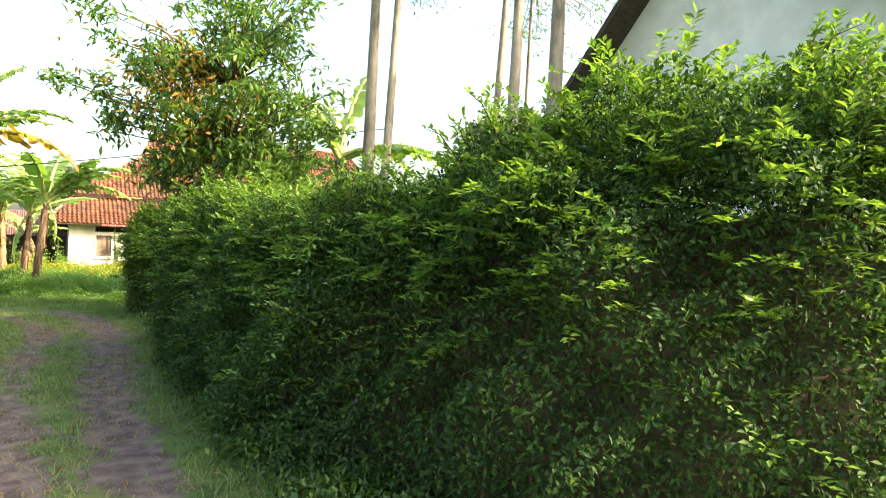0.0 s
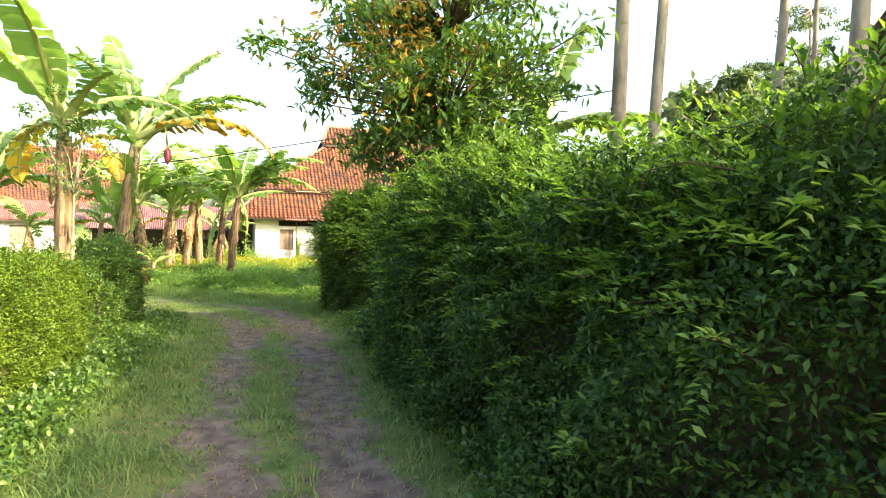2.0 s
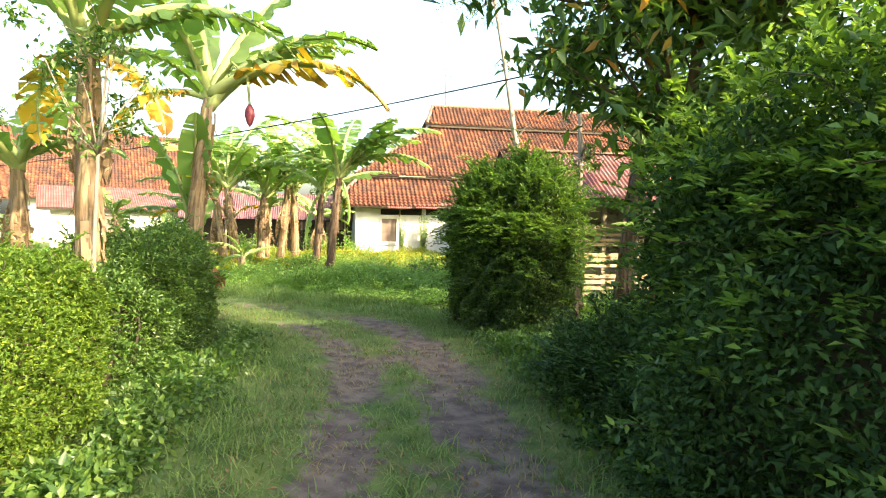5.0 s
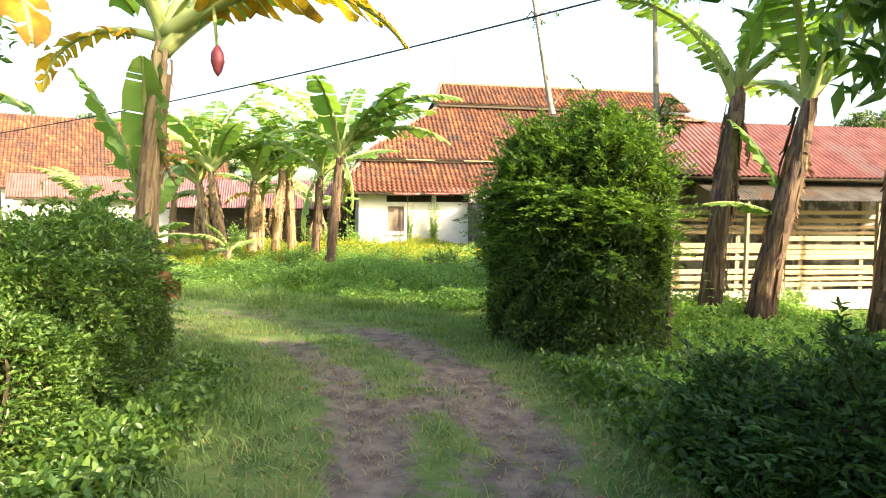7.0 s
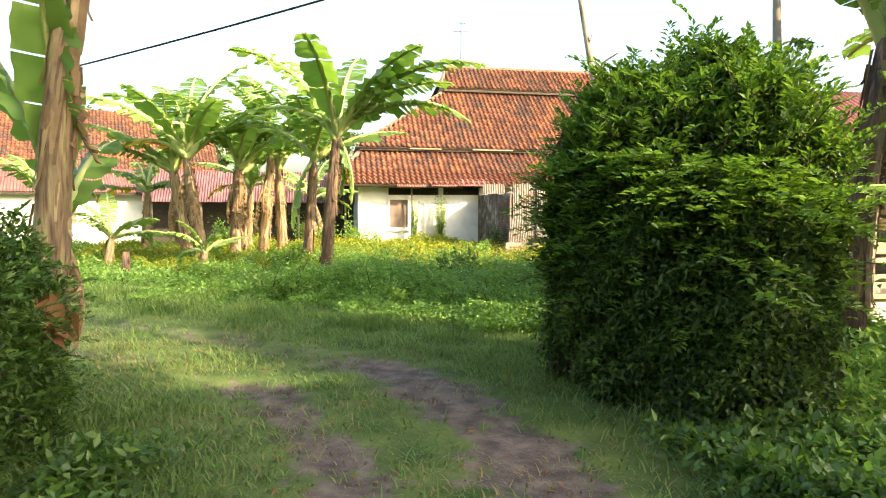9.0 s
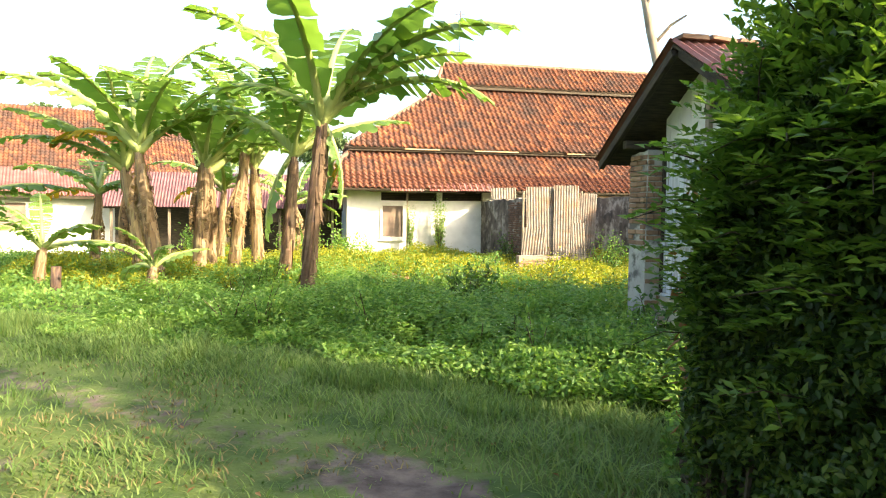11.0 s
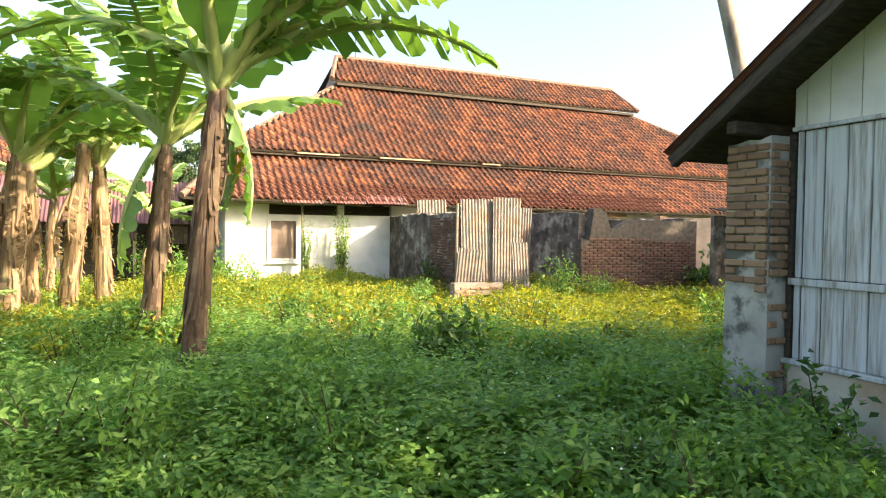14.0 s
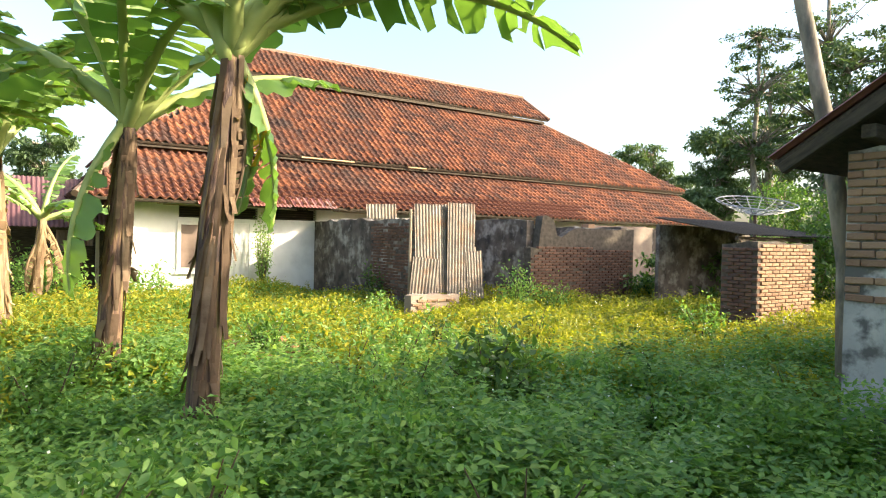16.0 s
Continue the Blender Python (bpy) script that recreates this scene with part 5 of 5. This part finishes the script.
P = RNG.normal(size=(700, 3)) * np.array([0.55, 0.5, 0.6]) + np.array([-0.5, -0.9, 4.5])
tagged(child("young_growth", mesh_of("young_growth", *leaves(P, rand_dirs(700, up=-0.4), rand_dirs(700, up=1.0), 0.17 * RNG.uniform(0.6, 1.3, 700), 0.055), YOUNGLEAF), fruit_tree, "orange-brown young leaves"), kind="stuff")
for k, (tx, ty, h, rd, lx2) in enumerate(((-1.5, 11.9, 11, 0.15, 0.1), (-1.15, 10.9, 10, 0.10, 0.35), (0.75, 13.2, 11, 0.11, 0.5), (0.95, 10.2, 11, 0.13, 0.2), (1.75, 11.0, 12, 0.19, 0.15), (1.6, 14.0, 10, 0.06, 0.2))):
    tree(tx, ty, [(0, 0, -0.1), (lx2 * 0.2, 0.05, 2.5), (lx2 * 0.5, 0.0, 5), (lx2 * 0.8, 0.1, 8), (lx2, 0, h)], rd,
         [((lx2, 0, h - 0.5), (2.2, 2.2, 0.9), 1800), ((lx2 * 0.8 + 0.8, 0.3, h - 3.0), (1.6, 1.6, 0.45), 900)], "tall straight tree with smooth pale trunk and feathery crown", 0.11, wide=0.25, seed=30 + k)
tree(-8.0, 22.25, [(0, 0, -0.1), (-0.05, 0.0, 1.5), (-0.25, 0.0, 2.6), (-0.62, 0.0, 4.2), (-0.95, 0.1, 6.0), (-1.3, 0.1, 7.8)], 0.105,
     [((-1.2, 0, 7.6), (1.4, 1.4, 0.5), 900), ((-0.9, 0.3, 6.1), (0.5, 0.5, 0.25), 110)], "leaning bare-trunked tree with broken branch stubs", 0.10, wide=0.25, seed=61)
ob = tagged(new("branch_stub", mesh_of("branch_stub", *tubes([([(-8.58, 22.25, 4.0), (-8.35, 22.2, 4.25), (-8.15, 22.15, 4.35)], [0.03, 0.02, 0.012]), ([(-8.7, 22.25, 4.5), (-8.6, 22.2, 4.75)], [0.022, 0.01])], 5), BARK)), "broken dead branch on the leaning tree", "branch")
tree(-6.1, 17.6, [(0, 0, -0.1), (0.0, 0, 1.5), (0.02, 0, 3.0), (-0.05, 0, 4.6)], 0.08, [((0, 0, 3.0), (0.4, 0.4, 0.35), 350), ((0, 0, 5), (0.9, 0.9, 0.6), 500)], "slim trunk wrapped in creeper beside the bush", 0.10, seed=66)
tree(-9.6, 10.4, [(0, 0, -0.1), (0.05, 0, 1.2), (0.0, 0.1, 2.4), (0.15, 0.1, 3.4)], 0.03, [((0, 0, 2.9), (0.7, 0.7, 0.6), 500), ((0, 0, 3.6), (0.6, 0.6, 0.4), 300)], "thin young tree with small leaves by the hedge", 0.09, seed=70)
# woods round the place; (2.5, 29) and (7, 33) added to shade house and walls
far = [(16, 66, 15), (22, 60, 12), (9, 72, 10), (30, 52, 13), (-2, 75, 9), (-52, 48, 9), (-60, 40, 11), (-46, 56, 8), (-38, 62, 8), (-66, 28, 10), (-55, 14, 9), (14, 54, 13), (19, 50, 12), (9, 60, 9), (24, 45, 10), (12, 49, 5), (16, 45, 5), (20, 41, 5), (6, 56, 5), (2.5, 29, 8), (7, 33, 9), (25, 53, 14), (40, 40, 12), (-28, 66, 7),
       (18, 28, 9), (26, 20, 9), (24, 10, 10), (16, -10, 8), (4, -22, 9), (-14, -20, 9), (-30, -8, 9), (-44, 0, 9)]
for k, (tx, ty, h) in enumerate(far):
    tree(tx, ty, [(0, 0, -0.1), (0.1, 0, h * 0.35), (0.2, 0.1, h * 0.7), (0.1, 0, h * 0.95)], 0.2 + h * 0.012,
         [((rnd.uniform(-1, 1) * h * 0.14, rnd.uniform(-1, 1) * h * 0.14, h * q), (h * 0.24, h * 0.24, h * 0.08), 900) for q in (0.42, 0.56, 0.7, 0.84, 0.96)],
         "distant broad-crowned tree round the houses, two of them added to cast shade", 0.42, FARLEAF, wide=0.5, seed=80 + k)

# tall feathery trees with flat layers of leaves, behind the ruined walls
for k, (tx, ty, h, w) in enumerate(((13.2, 55.0, 19.0, 1.0), (10.2, 57.5, 15.5, 0.8), (17.0, 53.0, 17.0, 0.9))):
    rr = random.Random(300 + k)
    layers = []
    for j in range(15):
        q = 0.42 + 0.58 * j / 14
        a = j * 2.4
        d = (1.15 - q) * 4.2 * w
        layers.append(((math.cos(a) * d, math.sin(a) * d, h * q), (2.1 * w * rr.uniform(0.7, 1.2), 2.1 * w * rr.uniform(0.7, 1.2), 0.35), 330))
    tree(tx, ty, [(0, 0, -0.1), (0.2, 0, h * 0.3), (0.1, 0.2, h * 0.5), (0.3, 0.1, h * 0.75), (0.2, 0, h)], 0.26, layers,
         "tall tree with flat feathery layers of leaves behind the walls", 0.26, FARLEAF, wide=0.5, seed=310 + k)

for k, (hx, hy, h) in enumerate(((14.5, 27.5, 2.6), (17.5, 28.5, 3.4), (20.5, 31, 3.6), (24, 34, 4.2), (27, 36, 4.5), (13.0, 30.5, 1.6))):
    q = H @ Vector((hx, hy, 0))
    tree(q.x, q.y, [(0, 0, -0.1), (0.05, 0, h * 0.4), (0.1, 0.1, h * 0.8)], 0.07, [((0, 0, h * 0.35), (1.5, 1.5, h * 0.3), 1500), ((0.2, 0.2, h * 0.75), (1.2, 1.2, h * 0.25), 1300)],
         "bushy young tree behind the ruined walls", 0.17, wide=0.5, seed=140 + k)

# ---- overhead cable ----
a, b = Vector((-22, 16.7, 2.9)), Vector((-1.45, 15.7, 4.9))
v, f = tube_arrays([a.lerp(b, i / 20) - Vector((0, 0, 0.3 * math.sin(math.pi * i / 20))) for i in range(21)], [0.012] * 21, 5)
tagged(new("overhead_cable", mesh_of("overhead_cable", v, f, WIRE)), "thin black cable strung across the lane", "cable")

# ---- weeds, grass and small plants ----
def scatter(n, x0, x1, y0, y1):
    return RNG.uniform(x0, x1, n), RNG.uniform(y0, y1, n)


LOC = np.array([[math.cos(radians(ANG)), math.sin(radians(ANG))], [-math.sin(radians(ANG)), math.cos(radians(ANG))]])


def in_yard(X, Y):
    """Weedy yard between the lane and the house, free of walls."""
    lx, ly = X * LOC[0, 0] + Y * LOC[0, 1], X * LOC[1, 0] + Y * LOC[1, 1]
    ok = (ly < 36.9) & ((Y > 17.9 - 0.03 * X * 0) | (X < -15))
    ok &= ~((lx > 3.2) & (ly > 19.2) & (ly < 23.0) & (lx < 13.5))
    return ok, lx, ly


def edge_of_weeds(X, Y):
    return np.minimum(dist_to(X, Y, RUT_R), dist_to(X, Y, RUT_L))


def weed_patch(name, label, n, x0, x1, y0, y1, size, hi, material, clump=0.35, lo_edge=1.7, anywhere=False):
    X, Y = scatter(int(n * 2.2), x0, x1, y0, y1)
    ok, lx, ly = in_yard(X, Y)
    if anywhere:
        ok = np.ones(len(X), bool)
    e = edge_of_weeds(X, Y)
    ok &= e > lo_edge + 0.5 * wob(X, Y, 1.3)
    X, Y, e = X[ok][:n], Y[ok][:n], e[ok][:n]
    k = len(X)
    h = hi * np.clip((e - lo_edge + 0.4) / 1.5, 0.25, 1) * (0.62 + clump * wob(X, Y, 1.1, 0.7) + 0.25 * wob(X, Y, 3.3))
    Z = ground_z(X, Y) + np.maximum(0.03, h) * RNG.random(k) ** 0.45
    P = np.stack([X, Y, Z], axis=1)
    D = unit(RNG.normal(size=(k, 3)) + np.array([0, 0, 0.15]))
    Nn = unit(RNG.normal(size=(k, 3)) * 0.45 + np.array([0, 0, 1.0]))
    V, F = leaves(P, D, Nn, size * RNG.uniform(0.5, 1.4, k), size * 0.62 * RNG.uniform(0.7, 1.2, k), 0.2)
    return tagged(new(name, mesh_of(name, V, F, material)), label, "weeds", kind="stuff")


weed_patch("yard_weeds", "knee-high leafy green weeds filling the yard", 90000, -16, -4, 17.2, 23.6, 0.060, 0.60, WEED, 0.42)
weed_patch("far_yard_weeds", "yellowish weeds before the old house, pushed yellower to stand for sun", 190000, -24, 2, 21.5, 42, 0.075, 0.55, SUNWEED, 0.45)
weed_patch("side_weeds", "green weeds under the banana plants", 70000, -30, -13, 17, 34, 0.09, 0.5, WEED)
weed_patch("bush_side_weeds", "green weeds round the bush and banana stems", 70000, -8.2, 4, 13.2, 19.3, 0.075, 0.42, WEED, anywhere=True, lo_edge=1.3)
weed_patch("behind_hedge_weeds", "green weeds behind the clipped hedge", 40000, -20, -9.5, 8, 15.5, 0.08, 0.45, WEED, anywhere=True, lo_edge=1.9)


def weed_plants(name, label, n, x0, x1, y0, y1, hi, size, material, pairs=6):
    """Upright weeds: each a thin stem with crossed pairs of drooping leaves, largest in the middle."""
    X, Y = scatter(n * 3, x0, x1, y0, y1)
    ok, lx, ly = in_yard(X, Y)
    e = edge_of_weeds(X, Y)
    ok &= (e > 1.9 + 0.5 * wob(X, Y, 1.3)) & (RNG.random(len(X)) < 0.55 + 0.45 * wob(X, Y, 0.8, 2.2))
    X, Y, e = X[ok][:n], Y[ok][:n], e[ok][:n]
    k = len(X)
    h = hi * RNG.uniform(0.55, 1.25, k) * np.clip((e - 1.2) / 1.8, 0.35, 1) * (0.78 + 0.25 * wob(X, Y, 1.1, 0.7) + 0.32 * wob(X, Y, 3.7, 1.9))
    top = np.stack([RNG.normal(size=k) * 0.16 * h, RNG.normal(size=k) * 0.16 * h, h], axis=1)
    base = np.stack([X, Y, ground_z(X, Y)], axis=1)
    P, D, S = [], [], []
    turn = RNG.random(k) * 6.28
    for j in range(pairs):
        f = 0.25 + 0.75 * (j + 1) / pairs
        for q in (0, 1):
            a = turn + j * 1.57 + q * math.pi + RNG.normal(size=k) * 0.25
            P.append(base + top * f)
            D.append(np.stack([np.cos(a), np.sin(a), RNG.normal(size=k) * 0.25 + (0.5 * f - 0.25)], axis=1))
            S.append(size * RNG.uniform(0.7, 1.25, k) * (1.15 - 0.6 * f ** 3))
    P, D, S = np.concatenate(P), np.concatenate(D), np.concatenate(S)
    V, F = leaves(P, D, unit(RNG.normal(size=P.shape) * 0.25 + np.array([0, 0, 1.0])), S, S * 0.6, 0.15)
    return tagged(new(name, mesh_of(name, V, F, material)), label, "weeds", kind="stuff")


weed_plants("leafy_weeds", "leafy weeds with paired leaves standing in the yard", 11000, -16, -5, 17.2, 24.5, 0.58, 0.085, WEED)
weed_plants("small_leafy_weeds", "leafy yellowish weeds before the house, partly yellow to stand for sun", 6500, -22, -2, 22.5, 34, 0.5, 0.10, SUNWEED, 5)
# flowers among the weeds
X, Y = scatter(800, -15, -5, 18.5, 30)
ok, lx, ly = in_yard(X, Y)
X, Y = X[ok], Y[ok]
P = np.stack([X, Y, RNG.uniform(0.35, 0.6, len(X))], axis=1)
tagged(new("weed_flowers", mesh_of("weed_flowers", *leaves(P, rand_dirs(len(X)), rand_dirs(len(X), up=1.5), 0.02, 0.018), FLOWER)), "tiny white flowers scattered over the weeds", "flowers", kind="stuff")


def blades(name, label, X, Y, hgt, material, lean=0.4, width=0.007):
    k = len(X)
    B = np.stack([X, Y, ground_z(X, Y) - 0.01], axis=1)
    a = RNG.random(k) * 2 * math.pi
    d = np.stack([np.cos(a), np.sin(a), np.zeros(k)], axis=1)
    s = np.stack([-np.sin(a), np.cos(a), np.zeros(k)], axis=1)
    L = (hgt * RNG.uniform(0.5, 1.3, k))[:, None]
    up = np.array([[0, 0, 1.0]])
    b = RNG.uniform(0.2, 1.0, k)[:, None] * lean
    W = width * RNG.uniform(0.7, 1.4, k)[:, None]
    V = np.empty((k, 5, 3))
    V[:, 0], V[:, 1] = B - s * W, B + s * W
    M = B + up * L * 0.6 + d * L * b * 0.4
    V[:, 2], V[:, 3] = M + s * W * 0.8, M - s * W * 0.8
    V[:, 4] = B + up * L * 0.95 + d * L * b * 1.1
    i = (np.arange(k) * 5)[:, None]
    F = np.concatenate([i + np.array([[0, 1, 2]]), i + np.array([[0, 2, 3]]), i + np.array([[3, 2, 4]])], axis=1).reshape(-1, 3)
    return tagged(new(name, mesh_of(name, V.reshape(-1, 3), F, material)), label, "grass", kind="stuff")


X, Y = scatter(420000, -16, 1, 2, 21)
e, br = edge_of_weeds(X, Y), bare(X, Y)
ok = (e < 2.6) & (RNG.random(len(X)) > br * 1.25) & (RNG.random(len(X)) < (0.55 + 0.45 * wob(X, Y, 1.9, 3.0)) * np.where(e < 0.8, 0.55, 1.0))
X, Y, e = X[ok], Y[ok], e[ok]
blades("lane_grass", "fresh green grass along and between the ruts", X, Y, 0.05 + 0.085 * np.clip(e / 1.3, 0, 1) + 0.04 * wob(X, Y, 2.6) + 0.03 * wob(X, Y, 7.3), GRASS, 1.7, 0.005)
X, Y = scatter(60000, -14, 0, 3, 18)
e = edge_of_weeds(X, Y)
ok = (e < 1.0) & (wob(X, Y, 1.5, 5.0) > -0.25) & (RNG.random(len(X)) < 0.8)
blades("dry_lane_grass", "dry straw-coloured grass on the worn lane", X[ok], Y[ok], np.full(ok.sum(), 0.05), DRYGRASS, 2.2, 0.005)
X, Y = scatter(160000, -17, -7, 16, 22)
e = edge_of_weeds(X, Y)
ok = (e > 1.2) & (e < 3.2) & (wob(X, Y, 2.2, 4.0) > -0.1) & (RNG.random(len(X)) < 0.55) & in_yard(X, Y + 1.5)[0]
blades("tall_yard_grass", "tall fine grass along the edge of the yard", X[ok], Y[ok], 0.16 + 0.08 * wob(X[ok], Y[ok], 1.4), GRASS, 0.8, 0.005)
# broad weeds at the feet of the hedges
for nm, line, w, n in (("hedge_foot_weeds", [(-5.6, 4.8), (-6.5, 6.4), (-7.45, 8.2), (-8.4, 10.1), (-9.4, 11.9), (-10.2, 13.4)], 0.36, 15000),
                       ("lane_side_weeds", [(-0.3, 4.6), (-1.7, 6.3), (-2.8, 8.4), (-4.0, 10.5), (-5.0, 12.4), (-5.6, 13.4), (-6.6, 14.9), (-5.4, 15.4)], 0.45, 30000)):
    q, side, d, u = along([(*p, 1, 1) for p in line], n)
    off = RNG.normal(size=n) * w * 0.5
    P = q[:, :3] + side * off[:, None]
    P[:, 2] = RNG.random(n) ** 0.7 * np.clip(0.34 - 0.25 * np.abs(off), 0.06, 1) * (0.75 + 0.4 * wob(P[:, 0], P[:, 1], 3.1))
    P[:, 2] = np.maximum(P[:, 2], 0.02)
    V, F = leaves(P, unit(RNG.normal(size=(n, 3)) + np.array([0, 0, 0.2])), unit(RNG.normal(size=(n, 3)) * 0.5 + np.array([0, 0, 1])), 0.075 * RNG.uniform(0.5, 1.4, n), 0.045 * RNG.uniform(0.6, 1.3, n), 0.2)
    # the darker tree leaf colour stands for shade on these weeds
    tagged(new(nm, mesh_of(nm, V, F, TREELEAF)), "leafy green weeds at the hedge's foot, darkened to stand for shade", "weeds", kind="stuff")


def shrub(x, y, h, w, n, size, label, material=TREELEAF, z=0.0, name="shrub"):
    t = thing(name, label, "shrub", pose(x, y, z))
    runs, V, F, c = [], [], [], 0
    for k in range(max(4, n // 60)):
        a, f = rnd.uniform(0, 6.28), rnd.uniform(0.4, 1.0)
        tip = np.array([math.cos(a) * w * f * 0.8, math.sin(a) * w * f * 0.8, h * rnd.uniform(0.5, 1.0)])
        runs.append(([(0, 0, -0.03), tip * 0.5 + np.array([0, 0, 0.06]), tip], [0.012, 0.008, 0.003]))
        m = n // max(4, n // 60)
        P = tip * RNG.uniform(0.35, 1.0, (m, 1)) + RNG.normal(size=(m, 3)) * np.array([w, w, h]) * 0.14
        P[:, 2] = np.maximum(P[:, 2], 0.03)
        v, f2 = leaves(P, rand_dirs(m, up=0.1), rand_dirs(m, up=1.2), size * RNG.uniform(0.6, 1.3, m), size * 0.5, 0.2)
        V.append(v), F.append(f2 + c)
        c += len(v)
    tagged(child("stemwork", mesh_of("stemwork", *tubes(runs, 5), TWIG), t), kind="stuff")
    tagged(child("foliage", mesh_of("foliage", np.concatenate(V), np.concatenate(F), material), t), kind="stuff")


def at_house(x, y):
    p = H @ Vector((x, y, 0))
    return p.x, p.y


shrub(*at_house(3.35, 21.65), 0.75, 0.32, 190, 0.10, "thin leafy shrub against the shed footing")
shrub(-11.3, 22.5, 0.75, 0.6, 700, 0.13, "dark broad-leaved shrub among the weeds")
shrub(*at_house(7.0, 30.6), 1.05, 0.6, 900, 0.08, "bright green shrub before the metal sheets", WEED)
shrub(*at_house(8.0, 30.5), 0.8, 0.6, 700, 0.08, "bright green shrub before the ruin", WEED)
shrub(*at_house(4.1, 31.2), 0.6, 0.4, 400, 0.08, "low green shrub by the broken wall", WEED)
shrub(*at_house(2.62, 36.5), 1.8, 0.22, 900, 0.07, "climbing plant on the white house wall", WEED, name="climber")
shrub(*at_house(3.62, 36.5), 2.1, 0.32, 1600, 0.07, "climbing plant on the white house wall", WEED, name="climber")
shrub(*at_house(1.2, 36.3), 0.9, 0.3, 300, 0.08, "young green shrub at the house wall", WEED)
shrub(*at_house(5.0, 33.0), 1.1, 0.35, 500, 0.08, "creeper growing up the broken wall", TREELEAF, name="climber")
for bx, by in ((-19.5, 30.5), (-21, 32), (-17.5, 29.5), (-22.5, 29)):
    shrub(bx, by, 1.2, 0.8, 700, 0.12, "green bushes in front of the canopy", WEED)

# taller clumps that stand out of the weeds
spots = []
while len(spots) < 46:
    sx, sy = rnd.uniform(-16, -6.5), rnd.uniform(18.6, 27)
    if in_yard(np.array([sx]), np.array([sy]))[0][0] and edge_of_weeds(np.array([sx]), np.array([sy]))[0] > 2.2:
        spots.append((sx, sy))
for sx, sy in spots:
    big = rnd.random()
    shrub(sx, sy, 0.45 + 0.35 * big, 0.22 + 0.25 * big, int(110 + 220 * big), rnd.uniform(0.06, 0.10), "leafy clump standing out of the weeds", rnd.choice((WEED, WEED, SUNWEED, TREELEAF)), name="weed_clump")

# rubble of fallen bricks
for k in range(16):
    a = brick_mesh(RUBBLE)
    ob = tagged(new("fallen_brick", a), "broken orange brick lying among the weeds", "brick", "rubble in the weeds")
    ob.matrix_world = pose(-13.9 + rnd.gauss(0, 0.45), 24.4 + rnd.gauss(0, 0.25), 0.16 + rnd.uniform(0, 0.18), rnd.uniform(-30, 30), rnd.uniform(-30, 30), rnd.uniform(0, 180))
mound = bmesh.new()
bmesh.ops.create_icosphere(mound, subdivisions=3, radius=1.0)
for vv in mound.verts:
    vv.co = Vector((vv.co.x * 0.75, vv.co.y * 0.5, max(-0.05, vv.co.z * 0.28))) * (1 + 0.15 * noise.noise(vv.co * 3))
me = bpy.data.meshes.new("rubble_mound")
mound.to_mesh(me), mound.free()
me.materials.append(RUBBLE)
tagged(new("rubble_mound", me), "low mound of earth and broken brick", "rubble").matrix_world = pose(-13.9, 24.4, 0)
ob = tagged(new("tree_stump", mesh_of("tree_stump", *tube_arrays([(0, 0, -0.1), (0, 0, 0.3), (0.02, 0, 0.62)], [0.1, 0.085, 0.08], 9), STEM, True)), "short brown banana stump", "stump")
ob.matrix_world = pose(-18.2, 20.6, 0)
# fallen leaves and clods on the lane
P = np.stack([*scatter(500, -12, -1, 4, 17)], axis=1)
dd = edge_of_weeds(P[:, 0], P[:, 1])
P = P[dd < 1.3]
P = np.concatenate([P, ground_z(P[:, 0], P[:, 1])[:, None] + 0.015], axis=1)
tagged(new("fallen_leaves", mesh_of("fallen_leaves", *leaves(P, rand_dirs(len(P)) * np.array([1, 1, 0.1]), rand_dirs(len(P), up=3), 0.07 * RNG.uniform(0.5, 1.5, len(P)), 0.03), BROWNLEAF)), "dry brown leaves fallen on the lane", "leaves", kind="stuff")

# ---- single tiles and bricks ----
for base, m in loose_tiles:
    child("roof_tile", loose_tile, base, m=m)
for parent, me, m in PENDING_BRICKS:
    child("brick", me, parent, m=m)
